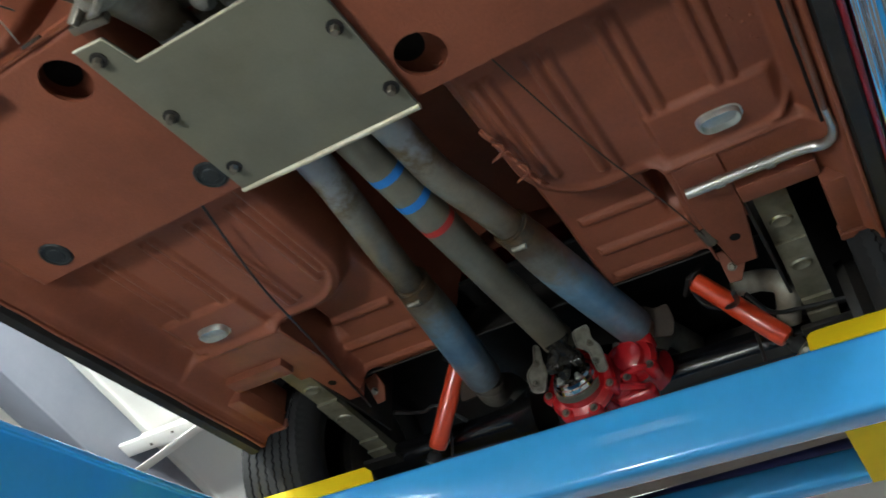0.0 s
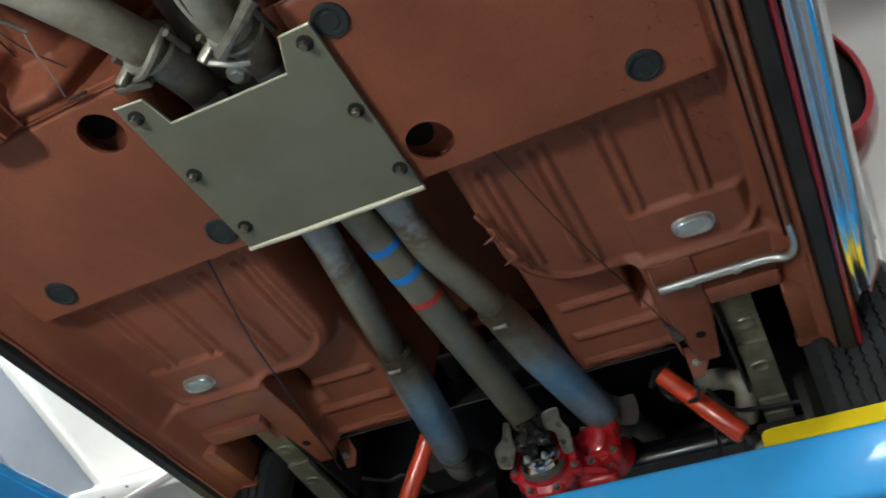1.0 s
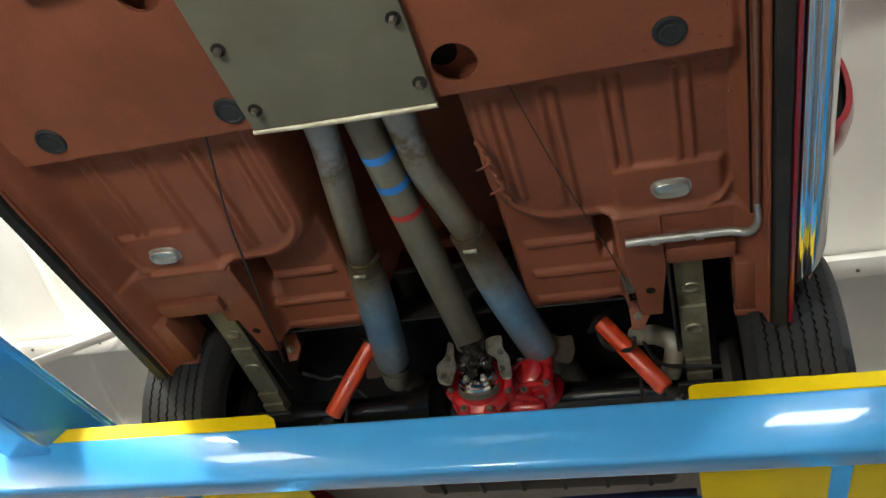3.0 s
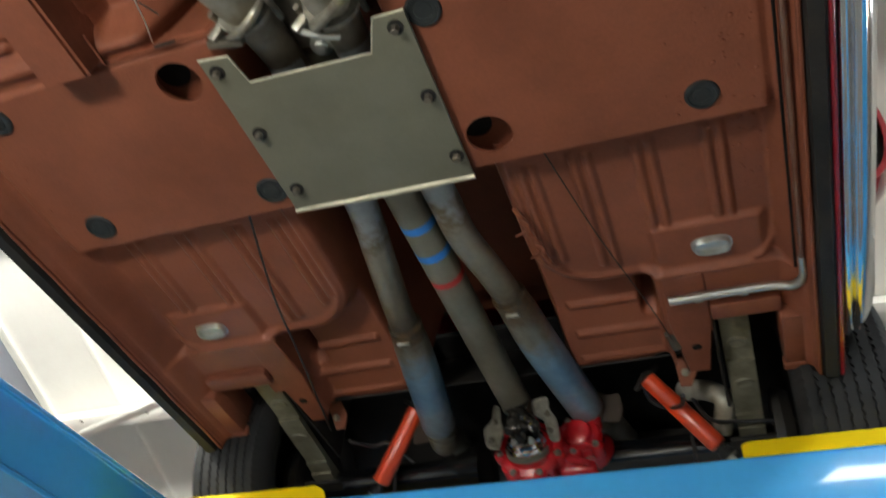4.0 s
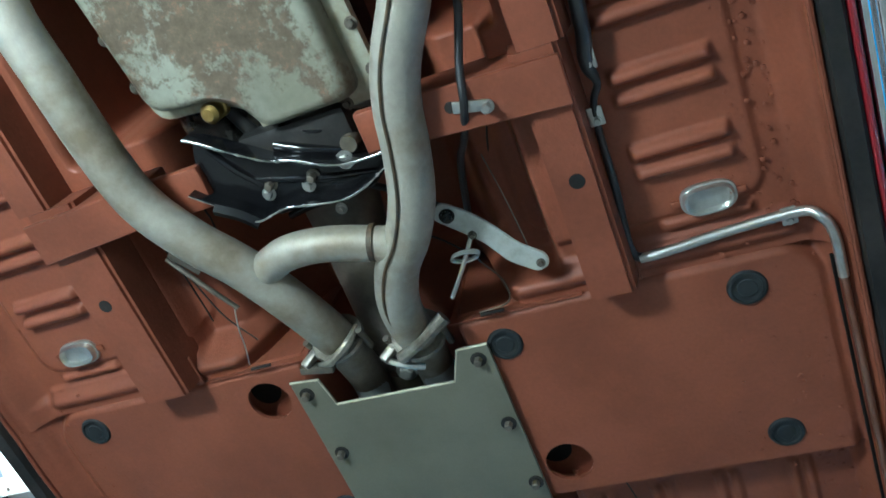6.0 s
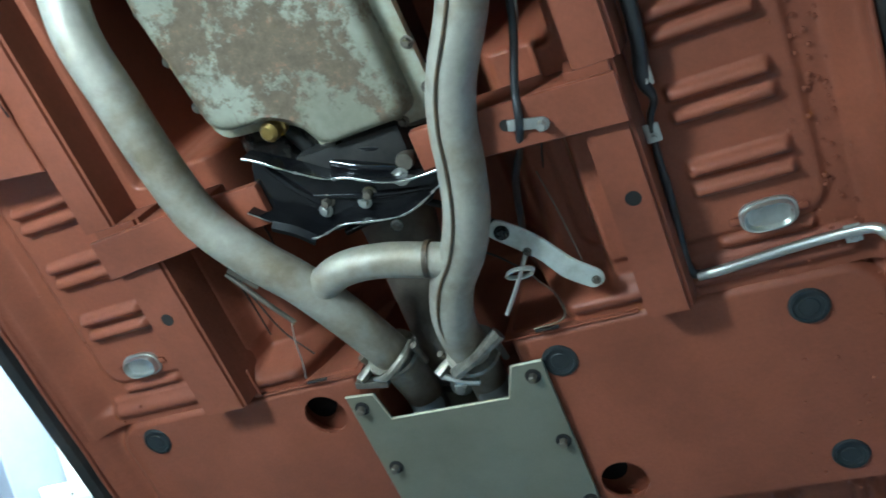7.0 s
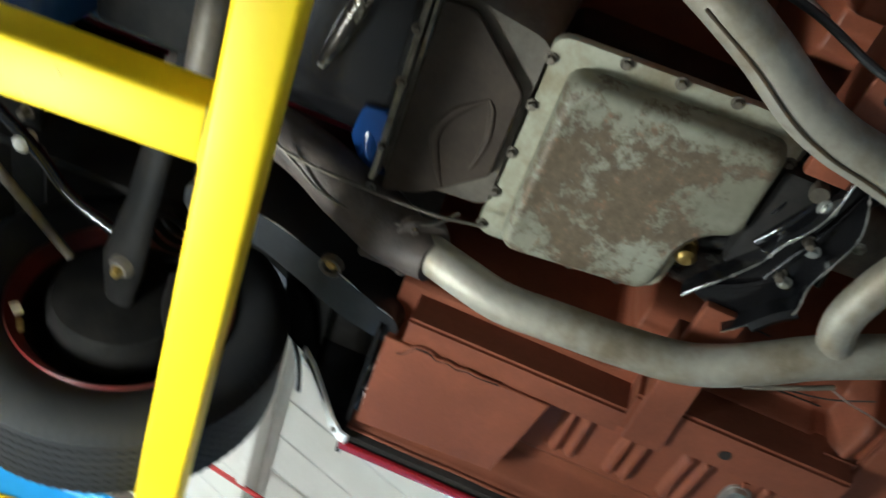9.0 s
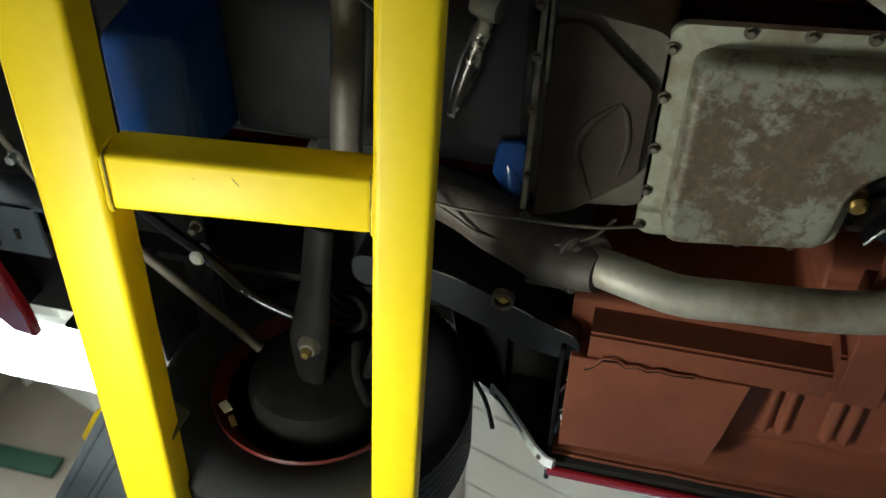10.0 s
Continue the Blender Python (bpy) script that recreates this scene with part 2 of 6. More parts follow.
def flaking(name, centre, reach, paint, paint2, bare, rust):
    """Old paint that has flaked off in the middle of a pressing, with specks of rust in the bare metal."""
    m = material(name, paint, 0.5, 0.1, second=paint2, scale=7, spread=(0.38, 0.62), grain=70, bump=0.25, vary=0.22, gloss=0.35)
    nt = m.node_tree
    b = nt.nodes["Principled BSDF"]
    first = b.inputs["Base Color"].links[0].from_socket
    tc = nt.nodes.new("ShaderNodeTexCoord")
    away = nt.nodes.new("ShaderNodeVectorMath")
    away.operation = "DISTANCE"
    away.inputs[1].default_value = centre
    nt.links.new(tc.outputs["Object"], away.inputs[0])
    flat = node(nt, "ShaderNodeTexNoise", Scale=15.0, Detail=12.0, Roughness=0.74)
    chips = node(nt, "ShaderNodeTexNoise", Scale=62.0, Detail=6.0, Roughness=0.7)
    for n in (flat, chips):
        nt.links.new(tc.outputs["Object"], n.inputs["Vector"])
    near = nt.nodes.new("ShaderNodeMapRange")
    near.inputs["From Max"].default_value = reach
    near.inputs["To Min"].default_value, near.inputs["To Max"].default_value = 0.15, -0.1
    nt.links.new(away.outputs["Value"], near.inputs["Value"])
    total = nt.nodes.new("ShaderNodeMath")
    nt.links.new(flat.outputs["Fac"], total.inputs[0])
    nt.links.new(near.outputs["Result"], total.inputs[1])
    edge = nt.nodes.new("ShaderNodeMapRange")
    edge.inputs["From Min"].default_value, edge.inputs["From Max"].default_value = 0.49, 0.57
    nt.links.new(total.outputs["Value"], edge.inputs["Value"])
    metal = nt.nodes.new("ShaderNodeValToRGB")
    ramp = metal.color_ramp
    ramp.elements[0].position, ramp.elements[0].color = 0.36, (*[c * 0.72 for c in bare], 1)
    ramp.elements[1].position, ramp.elements[1].color = 0.72, (*rust, 1)
    ramp.elements.new(0.56).color = (*bare, 1)
    nt.links.new(chips.outputs["Fac"], metal.inputs["Fac"])
    mix = nt.nodes.new("ShaderNodeMix")
    mix.data_type = "RGBA"
    nt.links.new(edge.outputs["Result"], mix.inputs["Factor"])
    nt.links.new(first, mix.inputs["A"])
    nt.links.new(metal.outputs["Color"], mix.inputs["B"])
    nt.links.new(mix.outputs["Result"], b.inputs["Base Color"])
    relief = node(nt, "ShaderNodeBump", Strength=0.35, Distance=0.0012)
    relief.invert = True
    nt.links.new(edge.outputs["Result"], relief.inputs["Height"])
    nt.links.new(b.inputs["Normal"].links[0].from_socket, relief.inputs["Normal"])
    nt.links.new(relief.outputs["Normal"], b.inputs["Normal"])
    return m


PAN = flaking("pan_flaking_paint", (-0.03, -0.93, 2.18), 0.27, (0.265, 0.26, 0.2), (0.185, 0.175, 0.125), (0.132, 0.1, 0.064), (0.22, 0.125, 0.075))
WINDOW_GLOW = glow("bright_window_pane", (0.95, 0.98, 1.0), 4.5)
LED_GLOW = glow("work_light_diffuser", (1.0, 0.98, 0.95), 30.0)
PANEL_GLOW = glow("light_panel_diffuser", (0.95, 0.98, 1.0), 30.0)


# ---------------------------------------------------------------- building helpers
def finish(ob, bm, mat, smooth=35.0, turn=True):
    me = bpy.data.meshes.new(ob if isinstance(ob, str) else ob.name)
    if turn:
        bmesh.ops.recalc_face_normals(bm, faces=bm.faces)
    limit = radians(smooth)
    for f in bm.faces:
        f.smooth = True
    for e in bm.edges:
        e.smooth = len(e.link_faces) == 2 and e.calc_face_angle(0) < limit
    bm.to_mesh(me)
    bm.free()
    me.materials.append(mat)
    return me


def part(name, bm, mat, parent=None, label="", smooth=35.0, turn=True):
    """One mesh object, under its thing or part if one is given."""
    ob = new(name, finish(name, bm, mat, smooth, turn))
    if parent is not None:
        ob.parent = parent
    return tagged(ob, label)


def thing(name, label, category, group="", kind=""):
    return tagged(new(name), label, category, group, kind)


def box(x0, x1, y0, y1, z0, z1, bevel=0.004, m=None, bm=None, segments=2):
    own = bmesh.new()
    bmesh.ops.create_cube(own, size=1, matrix=Matrix.LocRotScale(((x0 + x1) / 2, (y0 + y1) / 2, (z0 + z1) / 2), None, (x1 - x0, y1 - y0, z1 - z0)))
    if bevel:
        bmesh.ops.bevel(own, geom=own.edges[:], offset=bevel, segments=segments, affect="EDGES", profile=0.5)
    if m is not None:
        own.transform(m)
    return merge(bm, own)


def merge(bm, own):
    if bm is None:
        return own
    me = bpy.data.meshes.new("tmp")
    own.to_mesh(me)
    own.free()
    bm.from_mesh(me)
    bpy.data.meshes.remove(me)
    return bm


def spline(points, steps=8):
    """A smooth line through the points (Catmull-Rom)."""
    p = [Vector(q) for q in points]
    p = [2 * p[0] - p[1], *p, 2 * p[-1] - p[-2]]
    out = []
    for a, b, c, d in zip(p, p[1:], p[2:], p[3:]):
        for k in range(steps):
            t = k / steps
            out.append(0.5 * ((2 * b) + (c - a) * t + (2 * a - 5 * b + 4 * c - d) * t * t + (3 * b - a - 3 * c + d) * t ** 3))
    return [*out, p[-2]]


def tube(points, r, seg=20, bm=None, cap=True, steps=8, flat=1.0):
    """A round bar or pipe along a smooth line; r is one radius or one per point."""
    points = [Vector([float(v) for v in q]) for q in points]
    line = spline(points, steps) if steps > 1 else points
    n = len(line)
    radii = [r] * n if isinstance(r, (int, float)) else [float(v) for v in np.interp(np.linspace(0, 1, n), np.linspace(0, 1, len(r)), r)]
    own = bmesh.new()
    up = Vector((0.13, 0.21, 0.97))
    rings = []
    for i, p in enumerate(line):
        ahead = (line[min(i + 1, n - 1)] - line[max(i - 1, 0)]).normalized()
        side = ahead.cross(up).normalized()
        up = side.cross(ahead).normalized()
        rings.append([own.verts.new(p + radii[i] * (math.cos(a) * side + flat * math.sin(a) * up)) for a in (2 * math.pi * k / seg for k in range(seg))])
    for a, b in zip(rings, rings[1:]):
        for k in range(seg):
            own.faces.new((a[k], a[(k + 1) % seg], b[(k + 1) % seg], b[k]))
    if cap:
        own.faces.new(rings[0][::-1])
        own.faces.new(rings[-1])
    return merge(bm, own)


def lathe(profile, m, seg=32, bm=None):
    """A turned shape: (radius, height) pairs round z, laid by the pose m."""
    own = bmesh.new()
    rings = []
    for r, z in profile:
        if r < 1e-5:
            rings.append([own.verts.new((0, 0, z))])
        else:
            rings.append([own.verts.new((r * math.cos(2 * math.pi * k / seg), r * math.sin(2 * math.pi * k / seg), z)) for k in range(seg)])
    for a, b in zip(rings, rings[1:]):
        for k in range(seg):
            q = [a[k % len(a)], a[(k + 1) % len(a)], b[(k + 1) % len(b)], b[k % len(b)]]
            q = list(dict.fromkeys(q))
            if len(q) > 2:
                own.faces.new(q)
    own.transform(m)
    return merge(bm, own)


def slab(outline, z0, z1, bevel=0.0015, m=None, bm=None):
    """A flat plate with the given outline in plan, from z0 to z1."""
    own = bmesh.new()
    low = [own.verts.new((x, y, z0)) for x, y in outline]
    f = own.faces.new(low)
    up = bmesh.ops.extrude_face_region(own, geom=[f])
    for v in up["geom"]:
        if isinstance(v, bmesh.types.BMVert):
            v.co.z = z1
    if bevel:
        bmesh.ops.bevel(own, geom=own.edges[:], offset=bevel, segments=1, affect="EDGES")
    if m is not None:
        own.transform(m)
    return merge(bm, own)


def down(x, y, z):
    """A pose whose own z axis points down, for what hangs under a sheet."""
    return pose(x, y, z, 180)


def along(p, q):
    """A pose at p whose own z axis points to q."""
    p, q = Vector(p), Vector(q)
    return Matrix.Translation(p) @ (q - p).to_track_quat("Z", "Y").to_matrix().to_4x4()


def hexbolt(m, r=0.008, h=0.007, washer=0.014, bm=None):
    bm = lathe([(0, 0.0), (washer, 0.0), (washer, 0.0022), (r, 0.0022)], m, 20, bm)
    return lathe([(r * 1.0, 0.002), (r, h), (r * 0.8, h + 0.0015), (0, h + 0.0015)], m, 6, bm)


def step(a, b, t):
    t = np.clip((t - a) / (b - a), 0, 1)
    return t * t * (3 - 2 * t)


def bead(u, v, u0, u1, v0, v1, soft=0.007):
    """A pressed rib between u0 and u1, v0 and v1, rounded at its sides: 0 outside, 1 along its top."""
    mid, half = (u0 + u1) / 2, (u1 - u0) / 2
    across = np.sqrt(np.clip(1 - ((u - mid) / half) ** 2, 0, 1))
    return across * step(v0, v0 + soft, v) * (1 - step(v1 - soft, v1, v))


def rounded(x, y, x0, x1, y0, y1, r):
    """Signed distance to a rectangle with rounded corners, below zero inside."""
    dx = np.abs(x - (x0 + x1) / 2) - (x1 - x0) / 2 + r
    dy = np.abs(y - (y0 + y1) / 2) - (y1 - y0) / 2 + r
    return np.hypot(np.maximum(dx, 0), np.maximum(dy, 0)) + np.minimum(np.maximum(dx, dy), 0) - r


def sheet(x0, x1, y0, y1, cell, height, holes=(), keep=None):
    """A pressed steel panel: a fine grid at the heights of a formula, with round holes (x, y, r) cut out."""
    nx, ny = round((x1 - x0) / cell) + 1, round((y1 - y0) / cell) + 1
    gx, gy = np.meshgrid(np.linspace(x0, x1, nx), np.linspace(y0, y1, ny))
    for hx, hy, r in holes:
        dx, dy = gx - hx, gy - hy
        d = np.hypot(dx, dy) + 1e-9
        near = np.abs(d - r) < 0.75 * cell
        gx, gy = np.where(near, hx + dx / d * r, gx), np.where(near, hy + dy / d * r, gy)
    gz = height(gx, gy)
    bm = bmesh.new()
    vs = [[bm.verts.new((gx[j, i], gy[j, i], gz[j, i])) for i in range(nx)] for j in range(ny)]
    for j in range(ny - 1):
        for i in range(nx - 1):
            mx, my = gx[j:j + 2, i:i + 2].mean(), gy[j:j + 2, i:i + 2].mean()
            if any((mx - hx) ** 2 + (my - hy) ** 2 < (0.97 * r) ** 2 for hx, hy, r in holes) or (keep and not keep(mx, my)):
                continue
            bm.faces.new((vs[j][i], vs[j + 1][i], vs[j + 1][i + 1], vs[j][i + 1]))
    for v in [v for v in bm.verts if not v.link_faces]:
        bm.verts.remove(v)
    return bm


def thicken(ob, t, offset=-1.0):
    s = ob.modifiers.new("gauge", "SOLIDIFY")
    s.thickness, s.offset = t, offset
    return ob


def soft_outline(pts, r=0.025, n=5):
    """The outline with its corners rounded."""
    out = []
    for a, b, c in zip(pts[-1:] + pts[:-1], pts, pts[1:] + pts[:1]):
        a, b, c = Vector(a), Vector(b), Vector(c)
        rr = min(r, 0.45 * (a - b).length, 0.45 * (c - b).length)
        p, q = b + (a - b).normalized() * rr, b + (c - b).normalized() * rr
        out += [tuple(p.lerp(b, t).lerp(b.lerp(q, t), t)) for t in np.linspace(0, 1, n)]
    return out


# ---------------------------------------------------------------- the workshop
def roof_z(y):
    return 4.5 - 0.34 * (y + 0.4)


SLOPE = math.degrees(math.atan(-0.34))
Y_LOW, Y_HIGH, X_W, X_E = 6.2, -8.5, -7.96, 6.5

ground = part("floor", box(X_W - 0.2, X_E + 0.2, Y_HIGH - 0.2, Y_LOW + 0.2, -0.2, 0.0, 0), CONCRETE)
tagged(ground, "grey smooth concrete workshop floor slab", "floor", kind="structure")


def roof_pose(x, y, drop=0.0):
    """A pose on the roof's underside: its y runs down the slope, its z points up through the sheet."""
    return Matrix.Translation((x, y, roof_z(y) - drop)) @ pose(0, 0, 0, SLOPE)


# the roof lining: wide pans between narrow standing ribs, all one mesh
L_ROOF = (Y_LOW - Y_HIGH) / math.cos(radians(SLOPE)) + 0.3
mid_y = (Y_LOW + Y_HIGH) / 2
bm = bmesh.new()
section = []
x = X_W
while x < X_E:
    section += [(x, 0.0), (x + 0.39, 0.0), (x + 0.404, -0.004), (x + 0.41, -0.011), (x + 0.43, -0.011), (x + 0.436, -0.004), (x + 0.45, 0.0), (x + 0.479, 0.0)]
    x += 0.48
ends = [[bm.verts.new((px, py, pz)) for px, pz in section + [(x, 0.05), (X_W, 0.05)]] for py in (-L_ROOF / 2, L_ROOF / 2)]
for k in range(len(ends[0])):
    n = (k + 1) % len(ends[0])
    bm.faces.new((ends[0][k], ends[0][n], ends[1][n], ends[1][k]))
bm.transform(roof_pose(0, mid_y))
ceiling = part("ceiling", bm, ROOF_WHITE)
tagged(ceiling, "white ribbed steel roof lining sloping to the rear", "ceiling", kind="structure")

for name, args in (("wall_south", (X_W, X_E, Y_LOW, Y_LOW + 0.15, 0, 2.4)), ("wall_east", (X_E, X_E + 0.15, Y_HIGH, Y_LOW, 0, 7.9))):
    tagged(part(name, box(*args, 0), WALL), "pale painted sheet steel workshop wall", "wall", kind="structure")
# side wall, and the front wall with its high windows
bm = box(X_W - 0.15, X_W, Y_HIGH, Y_LOW, 0, 7.9, 0)
tagged(part("wall_west", bm, WALL), "pale painted sheet steel workshop wall", "wall", kind="structure")
bm = bmesh.new()
for x0, x1, z0, z1 in ((X_W, X_E, 0, 4.2), (X_W, -7.9, 4.2, 5.15), (-4.8, X_E, 4.2, 4.56), (X_W, -4.8, 5.15, 5.8), (-4.8, 0.18, 4.56, 5.8), (4.6, X_E, 4.56, 5.8), (X_W, X_E, 5.8, 7.9)):
    box(x0, x1, Y_HIGH - 0.15, Y_HIGH, z0, z1, 0, bm=bm)
tagged(part("wall_north", bm, WALL), "pale painted sheet steel wall with high windows", "wall", kind="structure")

for n, (x0, x1, z0, z1) in enumerate(((0.18, 4.6, 4.56, 5.8), (-7.9, -4.8, 4.2, 5.15))):
    win = thing(f"window_{n + 1}", "high daylit window in the front wall", "window", kind="structure")
    part("pane", box(x0, x1, Y_HIGH - 0.1, Y_HIGH - 0.09, z0, z1, 0), WINDOW_GLOW, win)
    for x in (x0 + 0.03, (x0 + x1) / 2, x1 - 0.03):
        part("window_frame", box(x - 0.03, x + 0.03, Y_HIGH - 0.085, Y_HIGH - 0.02, z0, z1, 0.004), PURLIN_WHITE, win)

for n, y in enumerate((-8.2, -6.65, -5.1, -3.55, -2.02, -0.43, 1.03, 2.33, 3.7, 5.1)):
    # a zed purlin: web, upper and lower flange with a lip
    bm = box(X_W + 0.02, X_E - 0.02, -0.004, 0.004, -0.19, -0.016, 0.001)
    box(X_W + 0.02, X_E - 0.02, -0.004, 0.085, -0.026, -0.016, 0.002, bm=bm)
    box(X_W + 0.02, X_E - 0.02, -0.085, 0.004, -0.198, -0.19, 0.002, bm=bm)
    box(X_W + 0.02, X_E - 0.02, -0.089, -0.083, -0.198, -0.17, 0.002, bm=bm)
    bm.transform(roof_pose(0, y))
    purlin = tagged(part("purlin", bm, PURLIN_WHITE), "white painted zed steel roof purlin with bolt heads", "purlin", "roof purlins", "structure")
    for i, bx in enumerate((-3.05, -2.86, -2.62, -2.43, 1.3, 1.45, 1.6)):
        if 1.0 < y < 3:
            b = part("bolt", hexbolt(roof_pose(bx, y) @ pose(0, -0.03 - 0.03 * (i % 2), -0.198, 180), 0.006, 0.006, 0.009), CAST, purlin)

for x in (-3.27, 4.3):
    bm = box(-0.006, 0.006, -L_ROOF / 2, L_ROOF / 2, -0.42, -0.01, 0.001)
    box(-0.11, 0.11, -L_ROOF / 2, L_ROOF / 2, -0.435, -0.42, 0.003, bm=bm)
    bm.transform(roof_pose(x, mid_y))
    tagged(part("rafter", bm, RAFTER_GREY), "grey painted deep steel roof rafter", "rafter", "roof rafters", "structure")

# white brace strap from rafter to purlin
end_a, end_b = Vector((-3.24, 2.235, 3.2)), Vector((-2.16, 2.127, 3.435))
tagged(part("roof_brace", box(-0.028, 0.028, -0.003, 0.003, 0, (end_b - end_a).length, 0.001, m=along(end_a, end_b)), PURLIN_WHITE),
       "thin white flange brace under the roof", "brace", kind="structure")

# red conduit under the lining
bm = tube([(-6.25, -3.5, roof_z(-3.5) - 0.2), (-5.9, -2.39, roof_z(-2.39) - 0.2), (-5.45, -0.8, roof_z(-0.8) - 0.2)], 0.022, 12)
conduit = tagged(part("conduit", bm, CONDUIT_RED), "thin red painted sprinkler pipe under the roof", "pipe")
part("coupling", tube([(-5.49, -0.92, roof_z(-0.92) - 0.2), (-5.43, -0.72, roof_z(-0.72) - 0.2)], 0.034, 12), CONDUIT_RED, conduit)


# dark green girt along the front wall
tagged(part("trim", box(X_W, X_W + 0.06, Y_HIGH + 0.06, -7.12, 5.78, 6.05, 0.004), GREEN), "dark green painted girt on the side wall", "trim", kind="structure")


def fixture(x, y, z, hx=0.18, hy=0.46):
    gap = roof_z(y) - z
    light = thing("ceiling_light", "white hanging light panel with a lit diffuser, most copies added unseen", "light", "ceiling lights")
    light.location = (x, y, z)
    part("housing", box(-hx, hx, -hy, hy, 0.02, 0.1, 0.01), PURLIN_WHITE, light)
    part("diffuser", box(0.015 - hx, hx - 0.015, 0.015 - hy, hy - 0.015, 0.008, 0.018, 0.002), PANEL_GLOW, light)
    for s in (0.06 - hy, hy - 0.06):
        part("hanger", tube([(0, s, 0.1), (0, s, gap - 0.34 * s + 0.02)], 0.004, 8, steps=1), STEEL, light)
    return light


# hanging lights added out of view to brighten the workshop
for x, y, z, watts_down, watts_up in ADDED_LIGHTS:
    fixture(x, y, z)
    area_lamp("added_downlight", (x, y, z - 0.06), (x, y, 0), 0.33, 0.9, watts_down, (0.96, 0.98, 1.0))
    area_lamp("added_uplight", (x, y, z + 0.12), (x, y, 9), 0.33, 0.9, watts_up, (0.96, 0.98, 1.0))
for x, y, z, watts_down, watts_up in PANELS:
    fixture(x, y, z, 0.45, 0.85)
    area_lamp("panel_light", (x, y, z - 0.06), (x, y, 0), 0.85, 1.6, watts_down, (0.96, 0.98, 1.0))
    # upward lamp added above each housing to brighten the roof
    area_lamp("added_panel_uplight", (x, y, z + 0.12), (x, y, 9), 0.85, 1.6, watts_up, (0.96, 0.98, 1.0))


# ---- unseen floodlights added for the roof, on the side wall and over the car
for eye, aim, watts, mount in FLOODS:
    flood = thing("floodlight", "unseen black bracketed floodlight with a lit white lens, added for the roof", "floodlight", "workshop floodlights")
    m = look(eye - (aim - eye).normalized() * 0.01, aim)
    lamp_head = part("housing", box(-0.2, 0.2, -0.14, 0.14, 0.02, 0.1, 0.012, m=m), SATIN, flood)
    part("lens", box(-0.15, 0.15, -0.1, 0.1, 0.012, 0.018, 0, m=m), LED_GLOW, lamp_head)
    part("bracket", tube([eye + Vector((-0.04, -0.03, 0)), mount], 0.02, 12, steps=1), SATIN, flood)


# ---- work light on a stand, ahead of the car
stand = thing("work_light", "lit LED work light on a yellow tripod stand", "work light")
aim = (Vector((-0.22, -0.85, 2.2)) - WORK).normalized()
head = part("housing", box(-0.19, 0.19, -0.14, 0.14, 0.02, 0.09, 0.012, m=look(WORK - aim * 0.01, (-0.22, -0.85, 2.2))), LIFT_YELLOW, stand, "yellow lamp housing")
part("diffuser", box(-0.16, 0.16, -0.12, 0.12, 0.012, 0.018, 0, m=look(WORK - aim * 0.01, (-0.22, -0.85, 2.2))), LED_GLOW, head)
wx, wy = WORK.x - 0.02, WORK.y - 0.1
part("pole", tube([(wx, wy, 0.25), (wx, wy, WORK.z - 0.195)], 0.016, 14, steps=1), SATIN, stand)
part("bracket", tube([(wx - 0.21, wy + 0.02, WORK.z - 0.03), (wx - 0.21, wy - 0.01, WORK.z - 0.15), (wx, wy, WORK.z - 0.2), (wx + 0.21, wy - 0.01, WORK.z - 0.15), (wx + 0.21, wy + 0.02, WORK.z - 0.03)], 0.01, 10), SATIN, stand)
for k in range(3):
    a = 2.1 * k + 0.4
    part("leg", tube([(wx, wy, 0.42), (wx + 0.42 * math.cos(a), wy + 0.42 * math.sin(a), 0.012)], 0.012, 10, steps=1), SATIN, stand)


# ---------------------------------------------------------------- the car
car = thing("car", "red coupe with a red-oxide underbody, raised on a lift", "car")
car.location = (0, 0, 0)


def rocker(ax, z):
    """The inner sill that hangs from the floor's edge to the pinch weld."""
    z = z + (2.172 - z) * step(0.69, 0.742, ax)
    return z - 0.02 * step(0.738, 0.746, ax)


